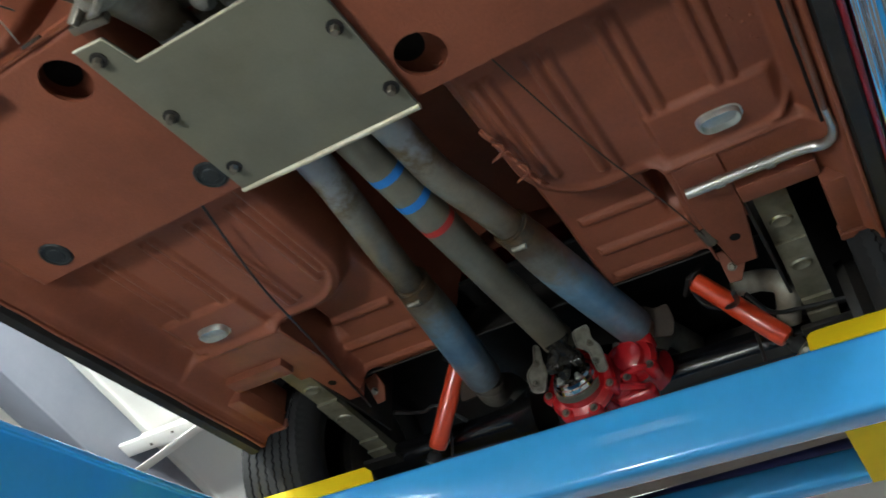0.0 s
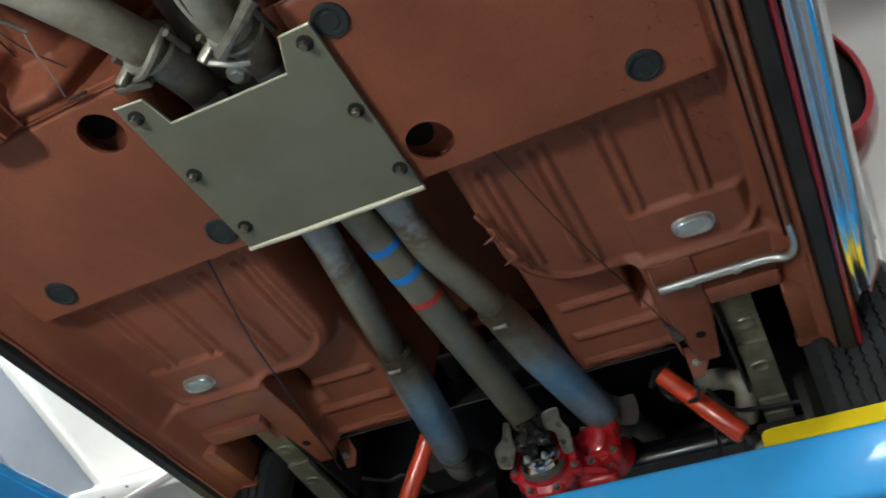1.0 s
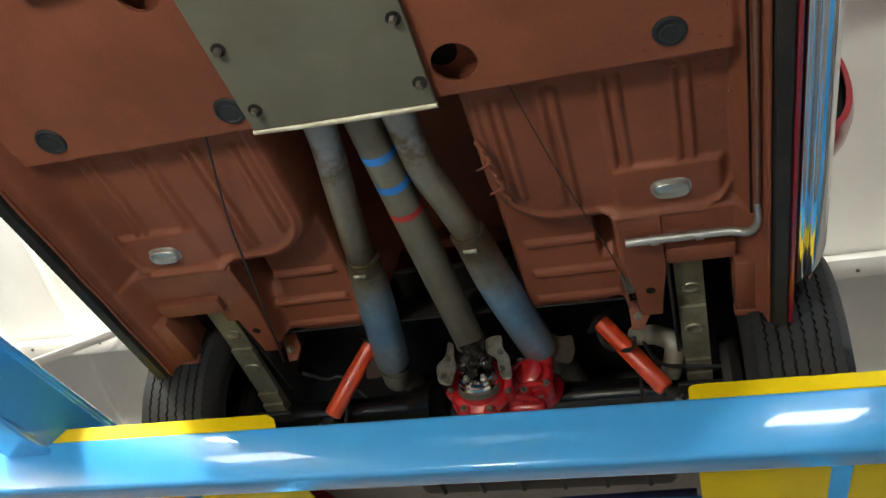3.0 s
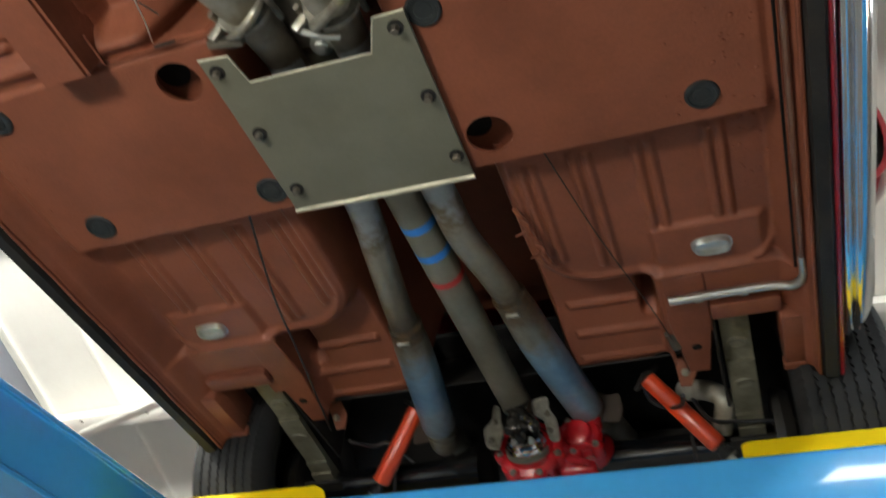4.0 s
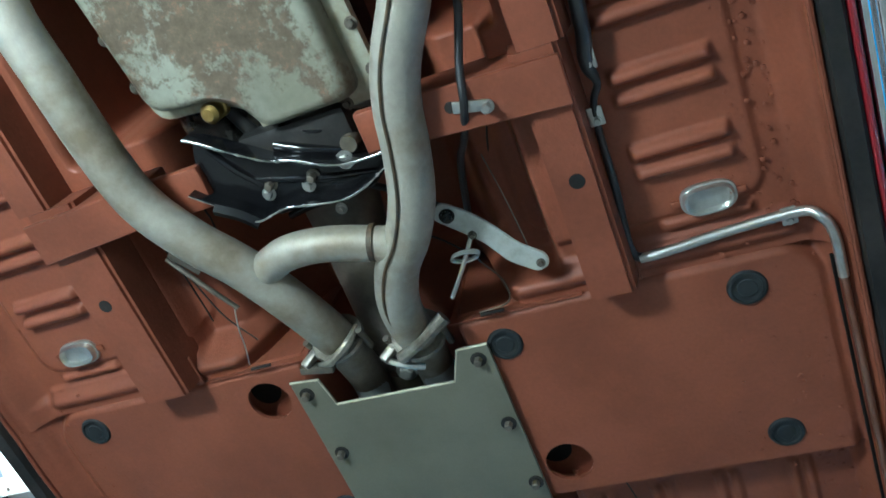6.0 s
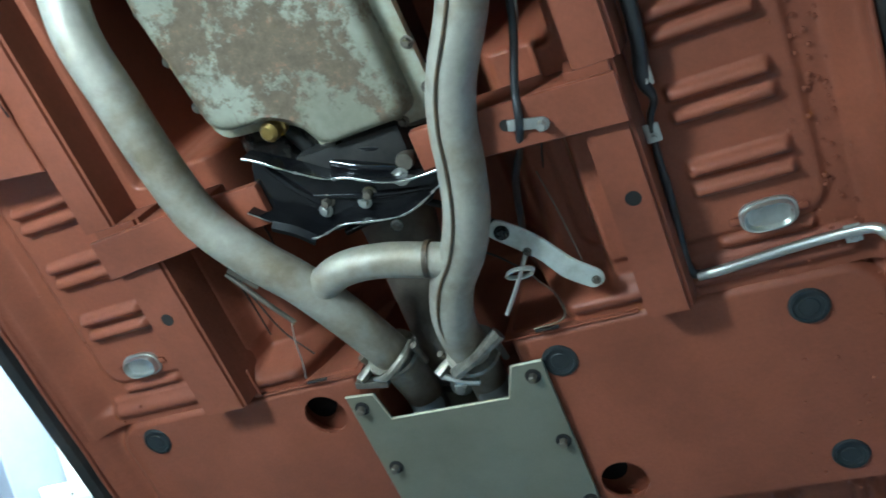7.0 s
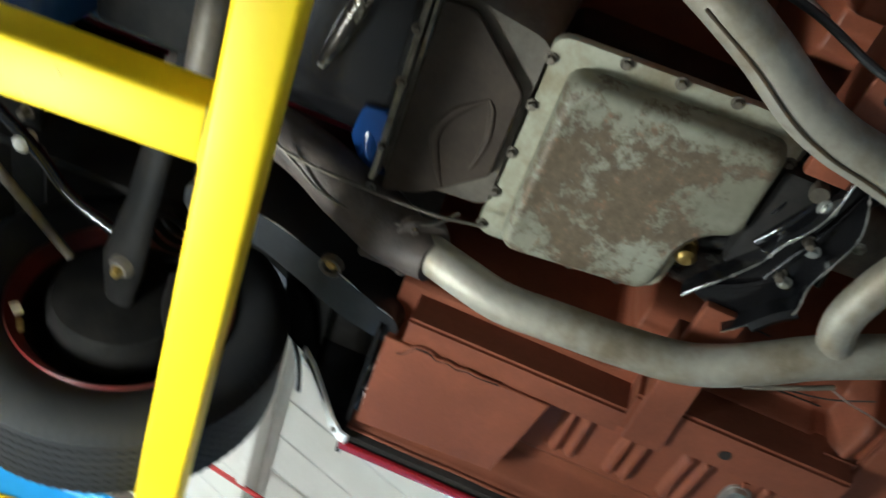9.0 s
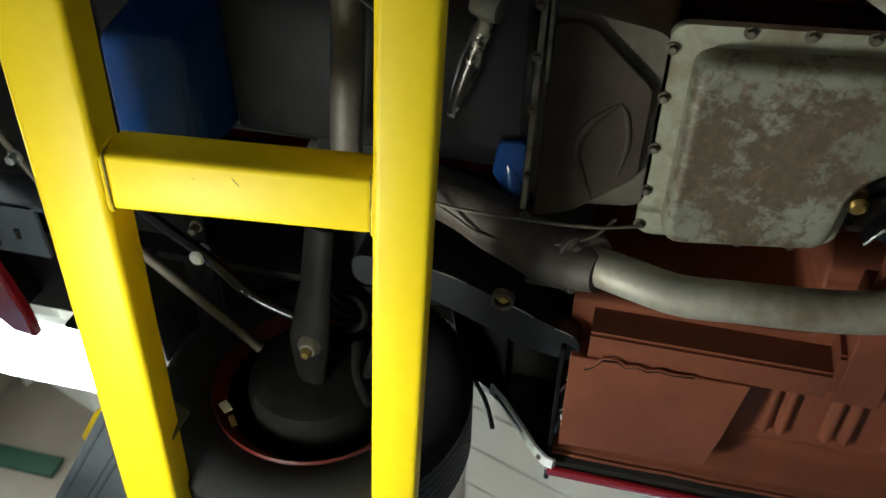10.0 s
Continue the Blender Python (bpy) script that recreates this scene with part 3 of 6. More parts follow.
def rear_height(x, y):
    ax = np.abs(x)
    z = np.full_like(x, 2.25)
    # upper panel behind the foot wells, stepped up
    d = rounded(ax, y, 0.222, 0.9, -0.2, 0.462, 0.13)
    back = step(0.002, 0.026, d) * (1 - step(0.43, 0.45, ax))
    z = z + 0.05 * back - 0.02 * back * step(0.55, 0.8, y)
    z = z - 0.010 * bead(y, ax, 0.575, 0.6, 0.235, 0.44) - 0.010 * bead(y, ax, 0.672, 0.697, 0.235, 0.44) - 0.008 * bead(y, ax, 0.76, 0.785, 0.23, 0.44)
    # foot well outline with its rounded inner corner
    z = z - 0.008 * np.exp(-((d + 0.012) / 0.008) ** 2) * (1 - step(0.45, 0.5, ax))
    z = z + 0.27 * (1 - step(0.135, 0.215, ax))
    # long pressed ribs
    for u, v0, v1 in ((0.255, 0.11, 0.37), (0.278, 0.11, 0.39), (0.357, 0.105, 0.42), (0.383, 0.105, 0.43), (0.472, 0.1, 0.335), (0.498, 0.1, 0.335), (0.597, 0.095, 0.335), (0.621, 0.095, 0.335)):
        z = z - 0.009 * bead(ax, y, u - 0.0095, u + 0.0095, v0, v1)
    z = z - 0.013 * step(0.327, 0.34, y) * step(0.455, 0.47, ax) * (1 - step(0.665, 0.69, ax)) * (1 - step(0.44, 0.46, y))
    # deep slot between the platform and the raised rear panel
    z = z + 0.09 * step(0.398, 0.41, ax) * (1 - step(0.436, 0.446, ax)) * step(0.492, 0.5, y) * (1 - step(0.6, 0.66, y))
    # spring mount platform behind the drain
    plat = step(0.448, 0.46, y) * step(0.44, 0.452, ax)
    z = z - 0.026 * plat
    z = z - 0.013 * np.exp(-((rounded(ax, y, 0.40, 0.692, 0.25, 0.452, 0.06)) / 0.007) ** 2) * step(0.36, 0.45, y) * step(0.41, 0.45, ax)
    return rocker(ax, z)


def rear_keep(x, y):
    ax = abs(x)
    if 0.548 < ax < 0.685 and y > 0.598:
        return False
    if ax > 0.685:
        return y < 0.765
    if ax < 0.452:
        return y < 0.80 - 0.25 * max(0, 0.2 - ax) - 1.6 * max(0, ax - 0.38) ** 1.5
    return y < 0.66


def mid_height(x, y):
    ax = np.abs(x)
    d = rounded(ax, y, -0.3, 0.703, -0.335, 0.5, 0.055)
    z = 2.20 + 0.05 * step(-0.006, 0.014, d) * step(0.0, 0.05, y) + 0.03 * step(-0.006, 0.014, d) * (1 - step(0.0, 0.05, y))
    z = z + 0.29 * (1 - step(0.128, 0.15, ax))
    return rocker(ax, z)


def front_height(x, y):
    ax = np.abs(x)
    z = 2.214 - 0.012 * step(-0.385, -0.365, y)
    z = z - 0.011 * bead(y, ax, -0.395, -0.352, 0.15, 0.69, 0.02)
    z = z + 0.06 * (1 - step(0.325, 0.345, ax)) * (1 - step(-0.40, -0.37, y)) + 0.25 * (1 - step(0.14, 0.27, ax))
    z = z + 0.4 * (1 - step(0.34, 0.372, ax)) * (1 - step(-0.80, -0.77, y))
    for c in (-0.905, -0.785, -0.67, -0.555):
        for s in (-0.019, 0.019):
            z = z - 0.017 * bead(y - 0.035 * (x > 0), ax, c + 0.85 * s - 0.0115, c + 0.85 * s + 0.0115, 0.488, 0.632, 0.009)
    z = z - 0.012 * bead(y, ax, -0.42, -0.4, 0.5, 0.64, 0.012)
    # shallow tray outline beside the sill
    d = rounded(ax, y, 0.3, 0.657, -1.4, -0.425, 0.04)
    z = z + 0.007 * step(-0.004, 0.008, d)
    return rocker(ax, z)


HOLES = [(0.24, -0.016, 0.041), (-0.241, -0.27, 0.041)]
thicken(part("rear_floor_pan", sheet(-0.75, 0.75, 0.044, 0.80, 0.0037, rear_height, keep=rear_keep), OXIDE, car, turn=False), 0.003)
thicken(part("middle_floor_pan", sheet(-0.75, 0.75, -0.342, 0.05, 0.006, mid_height, HOLES), OXIDE, car, turn=False), 0.003)
thicken(part("front_floor_pan", sheet(-0.75, 0.75, -1.19, -0.336, 0.0042, front_height), OXIDE, car, turn=False), 0.003)

# upright sheets that close the step between front and middle floor beside the tunnel
for s in (-1, 1):
    part("tunnel_bulkhead", box(min(s * 0.136, s * 0.36), max(s * 0.136, s * 0.36), -0.3395, -0.3365, 2.2, 2.5, 0), OXIDE_DARK, car)

# wells behind the two open holes
for hx, hy, r in HOLES:
    m = pose(hx, hy, 2.203)
    part("hole_sleeve", lathe([(r + 0.001, 0.0), (r + 0.001, 0.006), (r + 0.03, 0.01), (r + 0.03, 0.045), (0.0, 0.046)], m, 32), OXIDE_DARK, car)
    part("inner_hole", lathe([(0, 0.0012), (0.03, 0.0012), (0.03, -0.002)], down(hx - 0.03, hy + 0.004, 2.248), 28), DEEP, car, "dark opening inside the floor hole")

# rubber plugs
for x, y, r in ((-0.6, -0.002, 0.03), (-0.202, 0.0, 0.029), (0.601, -0.002, 0.027), (-0.623, -0.29, 0.028), (0.213, -0.281, 0.028), (0.598, -0.285, 0.028)):
    m = down(x, y, 2.2)
    bm = lathe([(r + 0.002, 0.0), (r, 0.004), (r * 0.84, 0.005), (r * 0.8, 0.0025), (r * 0.55, 0.002), (r * 0.5, 0.0035), (0, 0.0035)], m, 36)
    part("rubber_plug", bm, PLUG, car, "round black rubber floor plug")


def drain(x, y, z, turn=0.0):
    """An oval pressed-zinc drain cover with a dished centre."""
    own = bmesh.new()
    rings = []
    for a, b, h in ((0.047, 0.029, -0.002), (0.0465, 0.0285, 0.004), (0.043, 0.025, 0.0045), (0.042, 0.0242, 0.013), (0.04, 0.0225, 0.0155), (0.0375, 0.0202, 0.0148), (0.034, 0.0172, 0.0055), (0.024, 0.01, 0.004)):
        rings.append([own.verts.new((a * math.copysign(abs(math.cos(t)) ** 0.62, math.cos(t)), b * math.copysign(abs(math.sin(t)) ** 0.8, math.sin(t)), h))
                      for t in (2 * math.pi * k / 40 for k in range(40))])
    for p, q in zip(rings, rings[1:]):
        for k in range(40):
            own.faces.new((p[k], p[(k + 1) % 40], q[(k + 1) % 40], q[k]))
    own.faces.new(rings[-1])
    own.transform(down(x, y, z) @ pose(0, 0, 0, 0, 0, turn) @ Matrix.Diagonal((0.86, 0.86, 1, 1)))
    d = part("drain_cover", own, STEEL, car, "oval bare zinc drain cover")
    for s in (-0.045, 0.045):
        part("tab", box(x + s - 0.009, x + s + 0.009, y - 0.006, y + 0.006, z - 0.003, z, 0.002), OXIDE, d)


drain(-0.585, 0.4, 2.24)
drain(0.575, 0.397, 2.24)
drain(-0.561, -0.455, 2.213)
drain(0.578, -0.44, 2.213)

# small clusters of paint blisters
rng = random.Random(4)
bm = bmesh.new()
for cx, cy, sx, sy, n, z in ((0.66, -0.55, 0.03, 0.2, 70, 2.2185), (0.63, -0.53, 0.03, 0.06, 26, 2.2145), (0.70, -0.6, 0.02, 0.22, 80, 2.22), (0.655, -0.75, 0.012, 0.12, 40, 2.2185), (0.645, -0.5, 0.012, 0.05, 26, 2.2165), (0.64, -0.1, 0.05, 0.16, 60, 2.2), (0.67, 0.14, 0.02, 0.09, 40, 2.25), (-0.66, -0.2, 0.03, 0.2, 25, 2.2)):
    for _ in range(n):
        x, y, r = rng.gauss(cx, sx), rng.gauss(cy, sy), rng.uniform(0.0018, 0.0048)
        if abs(x) < 0.705:
            bmesh.ops.create_icosphere(bm, subdivisions=1, radius=r, matrix=Matrix.Translation((x, y, z)) @ Matrix.Diagonal((1, 1, 0.6, 1)))
tagged(part("blistered_paint", bm, OXIDE, car, "small raised blisters in the oxide paint"), kind="stuff")

# grey cover plate across the tunnel
plate = part("tunnel_plate", slab([(-0.178, -0.305), (-0.124, -0.3), (-0.112, -0.243), (0.11, -0.238), (0.135, -0.297), (0.188, -0.297), (0.189, 0.056), (-0.17, 0.051)], 2.186, 2.194, 0.001), PLATE, car, "olive grey steel tunnel cover plate")
part("rolled_lip", tube([(-0.172, 0.051, 2.189), (-0.05, 0.054, 2.186), (0.08, 0.056, 2.186), (0.19, 0.058, 2.188)], 0.0058, 12), PLATE_EDGE, plate, "bare pale rolled edge")
part("cut_edge", tube([(-0.178, -0.305, 2.1875), (-0.124, -0.3, 2.1875), (-0.112, -0.243, 2.1875), (0.11, -0.238, 2.1875), (0.135, -0.297, 2.1875), (0.188, -0.297, 2.1875)], 0.0024, 8, steps=1), PLATE_EDGE, plate, "bare cut edge of the plate")
for x, y in ((-0.156, -0.277), (-0.149, -0.14), (-0.144, -0.002), (0.165, -0.272), (0.17, -0.134), (0.174, 0.002)):
    b = part("bolt", hexbolt(down(x, y, 2.186), 0.0075, 0.014, 0.011), CAST, plate)
    part("washer", lathe([(0.006, 0), (0.0135, 0), (0.0135, 0.0024), (0.006, 0.0024)], down(x, y, 2.1862), 24), SATIN, b)

# front chassis rails, cross straps and torque box covers
for s, xi, xo in ((-1, 0.348, 0.44), (1, 0.381, 0.447)):
    for y0, y1, a, b in ((-0.74, -0.352, xi, xo), (-1.15, -0.7405, 0.394, 0.458)):
        prof = [(a - 0.012, 2.27), (a, 2.15), (b, 2.15), (b + 0.01, 2.225)]
        own = bmesh.new()
        rings = [[own.verts.new((s * px, y, pz)) for px, pz in prof] for y in (y0, y1)]
        for k in range(3):
            own.faces.new((rings[0][k], rings[0][k + 1], rings[1][k + 1], rings[1][k]))
        own.faces.new(rings[0]), own.faces.new(rings[1][::-1])
        bmesh.ops.bevel(own, geom=[e for e in own.edges if abs((e.verts[0].co - e.verts[1].co).y) > 0.1], offset=0.006, segments=2, affect="EDGES")
        rail = part("chassis_rail", own, OXIDE_DARK, car)
    part("hole", lathe([(0, 0.0006), (0.0115, 0.0006), (0.0115, -0.004)], down(s * (0.398 if s < 0 else 0.416), -0.555 if s < 0 else -0.544, 2.15), 24), SATIN, rail, "dark round drain hole")
    part("rail_foot", slab([(s * (xi - 0.008), -0.40), (s * (xo + 0.008), -0.40), (s * (xo + 0.008), -0.343), (s * (xi - 0.008), -0.343)], 2.1935, 2.1985, 0.001), OXIDE_DARK, rail)
    # strap between rail and tunnel
    own = slab([(s * 0.225, -0.735), (s * 0.447, -0.727), (s * 0.447, -0.655), (s * 0.225, -0.668)], 2.138, 2.1465, 0.002)
    box(min(s * 0.226, s * 0.39), max(s * 0.226, s * 0.39), -0.73, -0.668, 2.147, 2.24, 0.004, bm=own)
    part("tunnel_strap", own, OXIDE_DARK, car)
    # torque box cover
    own = slab([(s * 0.452, -1.18), (s * 0.452, -0.862), (s * 0.602, -0.882), (s * 0.69, -0.9), (s * 0.712, -1.18)], 2.143, 2.151, 0.002)
    box(min(s * 0.465, s * 0.7), max(s * 0.465, s * 0.7), -1.18, -0.90, 2.151, 2.23, 0.003, bm=own)
    part("torque_box", own, OXIDE, car)
    crack = [(s * px, py, 2.1425) for px, py in ((0.482, -1.151), (0.471, -1.137), (0.449, -1.122), (0.447, -1.095), (0.458, -1.08), (0.452, -1.06), (0.459, -1.04), (0.452, -1.022), (0.456, -1.0), (0.453, -0.96))]
    part("seam_crack", tube(crack, 0.0017, 6, steps=1), DEEP, car, "jagged dark crack in the paint")
    part("lifted_paint", tube([(x - s * 0.004, y, z + 0.0004) for x, y, z in crack], [0.001, 0.003, 0.0015, 0.0035, 0.002, 0.003, 0.0015], 8, steps=2), OXIDE, car, "curled edge of lifted paint")
    # short folded seams on the front lip
    part("seam_tab", box(s * 0.216 - 0.02, s * 0.216 + 0.02, -0.352, -0.347, 2.189, 2.1935, 0.001), SATIN, car)
    # front toe board above the rails
    part("toe_board", box(min(s * 0.2, s * 0.74), max(s * 0.2, s * 0.74), -1.32, -1.18, 2.33, 2.345, 0.004, m=None), SATIN, car)

# sills: pinch weld, black flange, red lip, bright moulding
for s in (-1, 1):
    sill = part("sill", box(min(s * 0.745, s * 0.752), max(s * 0.745, s * 0.752), -1.195, 0.77, 2.148, 2.26, 0.002), OXIDE_DARK, car, "oxide painted sill flange")
    part("pinch_weld", tube([(s * 0.747, y, 2.149 + 0.0015 * math.sin(31 * y)) for y in np.linspace(-1.19, 0.76, 26)], 0.0042, 8, steps=2), OXIDE_DARK, sill)
    own = bmesh.new()
    prof = [(0.753, 2.15), (0.757, 2.136), (0.779, 2.132), (0.785, 2.14), (0.785, 2.25), (0.753, 2.25)]
    rings = [[own.verts.new((s * px, y, pz)) for px, pz in prof] for y in (-1.2, 0.76)]
    for k in range(6):
        own.faces.new((rings[0][k], rings[0][(k + 1) % 6], rings[1][(k + 1) % 6], rings[1][k]))
    own.faces.new(rings[0]), own.faces.new(rings[1][::-1])
    part("sill_flange", own, SATIN, sill, "black undersealed sill flange")
    if s < 0:
        continue
    part("sill_lip", tube([(s * 0.79, y, 2.142) for y in (-1.2, -0.2, 0.76)], 0.006, 12), BODY_RED, sill, "red painted sill lip")
    own = bmesh.new()
    prof = [(0.797, 2.152), (0.799, 2.144), (0.804, 2.1395), (0.809, 2.1395), (0.813, 2.143), (0.815, 2.148), (0.817, 2.143), (0.82, 2.1385), (0.824, 2.1365), (0.83, 2.1375), (0.837, 2.141), (0.843, 2.146), (0.848, 2.152), (0.852, 2.159), (0.854, 2.165), (0.858, 2.17), (0.86, 2.178), (0.86, 2.205), (0.856, 2.23), (0.84, 2.246), (0.81, 2.246)]
    rings = [[own.verts.new((s * (px - max(0.0, 0.8 - px) * 0.2), y - max(0.0, y - 0.3) * 0.25 * (px - 0.797) / 0.06, pz + lift_)) for px, pz in prof] for y, lift_ in ((-1.18, 0.0), (-0.2, 0.0), (0.3, 0.0), (0.63, 0.0), (0.652, 0.008), (0.66, 0.025))]
    for a, b in zip(rings, rings[1:]):
        for k in range(len(prof) - 1):
            own.faces.new((a[k], a[k + 1], b[k + 1], b[k]))
    own.faces.new(rings[0][::-1]), own.faces.new(rings[-1])
    part("sill_moulding", own, CHROME, sill, "polished bright metal sill moulding", 60)
part("front_sill_skirt", box(-0.788, -0.766, -1.195, -0.79, 2.118, 2.129, 0.003), BODY_RED, car, "dark red painted sill skirt")
part("front_sill_skirt", box(-0.786, -0.766, -0.785, -0.66, 2.12, 2.129, 0.003), BODY_RED, car, "dark red painted sill skirt")

# rear spring mounts: rail horns, hanger plates
for s in (-1, 1):
    # the horns stand a little off the car's middle line
    off, edge_x = (0.0, 0.548) if s > 0 else (0.018, 0.518)
    own = slab([(s * 0.462 + off, 0.46), (s * edge_x, 0.46), (s * edge_x, 0.62), (s * 0.525 + off, 0.8), (s * 0.477 + off, 0.8), (s * 0.456 + off, 0.6)], 2.2195, 2.262, 0.003)
    horn = part("spring_horn", own, OXIDE_DARK, car)
    part("hole", lathe([(0, 0.0006), (0.011, 0.0006), (0.011, -0.003)], down(s * 0.505 + off, 0.705, 2.2195), 20), DEEP, horn)
    own = slab([(-0.022, -0.035), (0.02, -0.04), (0.03, 0.0), (0.014, 0.035), (-0.012, 0.035)], 0, 0.006, 0.001, m=pose(s * 0.462, 0.848, 2.258, -52, 0, s * 8))
    plate_h = part("hanger_plate", own, OXIDE, car)
    part("bolt", hexbolt(pose(s * 0.464, 0.85, 2.257, 128), 0.007, 0.008, 0.01), STRAP, plate_h)
    part("outrigger", box(min(s * (edge_x + 0.001), s * 0.69), max(s * (edge_x + 0.001), s * 0.69), 0.552, 0.6, 2.205, 2.29, 0.004), OXIDE_DARK, car)
    own = box(min(s * 0.684, s * 0.754), max(s * 0.684, s * 0.754), 0.6, 0.765, 2.185, 2.29, 0.006)
    box(min(s * 0.68, s * 0.757), max(s * 0.68, s * 0.757), 0.765, 0.785, 2.182, 2.21, 0.003, bm=own)
    part("sill_end", own, OXIDE_DARK, car)
    # folded seam beside the trim
    part("seam_slit", box(s * 0.5 - 0.0015, s * 0.5 + 0.0015, 0.475, 0.52, 2.2225, 2.226, 0.0), SATIN, car)
    part("inner_wall", box(min(s * (edge_x - 0.003), s * (edge_x + 0.004)), max(s * (edge_x - 0.003), s * (edge_x + 0.004)), 0.6, 1.0, 2.225, 2.42, 0.002), SATIN, car)

# ---- leaf springs
for s in (-1, 1):
    cx = s * 0.592
    own = bmesh.new()
    top = [(0.66, 2.27), (0.8, 2.262), (0.95, 2.246), (1.1, 2.232), (1.3, 2.24), (1.55, 2.27), (1.8, 2.33)]
    def leaf(own, y0, y1, drop, w, t=0.008):
        ys = np.linspace(y0, y1, 22)
        zs = np.interp(ys, [p[0] for p in top], [p[1] for p in top]) - drop
        ring = []
        for y, z in zip(ys, zs):
            ring.append([own.verts.new((cx + dx, y, z + dz)) for dx, dz in ((-w, 0), (w, 0), (w, -t), (-w, -t))])
        for a, b in zip(ring, ring[1:]):
            for k in range(4):
                own.faces.new((a[k], a[(k + 1) % 4], b[(k + 1) % 4], b[k]))
        own.faces.new(ring[0]), own.faces.new(ring[-1][::-1])
    leaf(own, 0.60, 1.85, 0.0, 0.0318)
    leaf(own, 0.815, 1.6, 0.009, 0.0315)
    leaf(own, 1.0, 1.4, 0.018, 0.031)
    leaf(own, 1.04, 1.25, 0.027, 0.031)
    spring = part("leaf_spring", own, LEAF, car, "dull olive multi-leaf spring")
    for y in (0.755, 0.89):
        z = float(np.interp(y, [p[0] for p in top], [p[1] for p in top])) - (0.017 if y > 0.815 else 0.008)
        dimple = down(cx, y, z) @ Matrix.Diagonal((1.25, 1.0, 1, 1))
        part("pressed_dimple", lathe([(0.019, 0), (0.0165, 0.0045), (0.0145, 0.005), (0.012, 0.003), (0.006, 0.0015), (0, 0.001)], dimple, 24), LEAF, spring)
    part("spring_eye", tube([(cx - 0.032, 0.605, 2.277), (cx + 0.032, 0.605, 2.277)], 0.022, 20, steps=1), LEAF, spring)
    part("spring_bolt", tube([(cx - 0.06, 0.605, 2.277), (cx + 0.075, 0.605, 2.277)], 0.008, 12, steps=1), STEEL, spring)
    part("clamp_plate", box(cx - 0.055, cx + 0.055, 1.05, 1.17, 2.176, 2.19, 0.004), SATIN, spring)

# ---- rear axle
axle = new("rear_axle")
axle.parent = car
AY, AZ = 1.12, 2.205
for s in (-1, 1):
    part("axle_tube", tube([(s * 0.12, AY, AZ), (s * 0.2, AY, AZ), (s * 0.3, AY, AZ), (s * 0.66, AY, AZ)], [0.085, 0.052, 0.042, 0.042], 28, steps=5), AXLE_BLACK, axle, "wet gloss black axle tube")
    part("brake_backing", lathe([(0, 0), (0.13, 0), (0.135, 0.02), (0.12, 0.045), (0, 0.05)], along((s * 0.645, AY, AZ), (s * 0.8, AY, AZ)), 32), SATIN, axle)
NOSE = pose(0.058, 1.02, 2.142, -90)
carrier = part("differential", lathe([(0.036, -0.128), (0.05, -0.126), (0.056, -0.116), (0.062, -0.1), (0.078, -0.094), (0.083, -0.084), (0.079, -0.072), (0.066, -0.064), (0.064, -0.03), (0.078, 0.0), (0.096, 0.03), (0.104, 0.05), (0.0, 0.05)], NOSE, 44), DIFF_RED, axle, "glossy red differential carrier")
part("axle_banjo", lathe([(0.1, 0.05), (0.13, 0.055), (0.136, 0.07), (0.12, 0.13), (0.08, 0.18), (0, 0.2)], pose(0.06, 1.02, 2.19, -90), 40), AXLE_BLACK, axle, "wet gloss black axle centre")
for k in range(7):
    a = 2 * math.pi * (k + 0.35) / 7
    m = NOSE @ pose(0.077 * math.cos(a), 0.077 * math.sin(a), -0.096)
    lobe = part("lobe", lathe([(0.0, -0.006), (0.013, -0.005), (0.016, 0.0), (0.017, 0.014), (0.013, 0.04), (0, 0.04)], m, 18), DIFF_RED, carrier)
    part("bolt", hexbolt(m @ pose(0, 0, -0.005, 180), 0.0065, 0.008, 0.009), CAST, lobe)
    part("rib", box(-0.005, 0.005, -0.03, 0.07, 0.05, 0.088, 0.004, m=pose(0.058, 0.985, 2.142, 0, math.degrees(a) + 26)), DIFF_RED, carrier)
# side bearing boss beside the pinion, with its own cap and bolts
SIDE = pose(0.186, 1.02, 2.192, -84, 0, -8)
nose = part("pinion_housing", lathe([(0.0, -0.088), (0.022, -0.087), (0.034, -0.082), (0.038, -0.07), (0.05, -0.062), (0.056, -0.045), (0.05, -0.03), (0.052, 0.0), (0.06, 0.03), (0.0, 0.04)], SIDE, 32), DIFF_RED, carrier)
for k, (dx, dz, r) in enumerate(((-0.022, -0.05, 0.02), (0.034, -0.036, 0.018), (0.03, 0.042, 0.019), (-0.034, 0.036, 0.017))):
    knob = part("lobe", lathe([(0, -0.012), (r * 0.6, -0.011), (r * 0.92, -0.004), (r, 0.006), (r * 0.9, 0.04), (0, 0.05)], pose(0.186 + dx, 0.958, 2.185 + dz, -90), 18), DIFF_RED, nose)
    part("bolt", hexbolt(pose(0.186 + dx, 0.947, 2.185 + dz, 90), 0.006, 0.007, 0.009), CAST, knob)
part("casting_web", box(0.105, 0.165, 0.955, 1.02, 2.1, 2.19, 0.018, segments=3), DIFF_RED, carrier)
part("casting_web", box(0.12, 0.215, 0.965, 1.02, 2.085, 2.125, 0.016, segments=3), DIFF_RED, carrier)
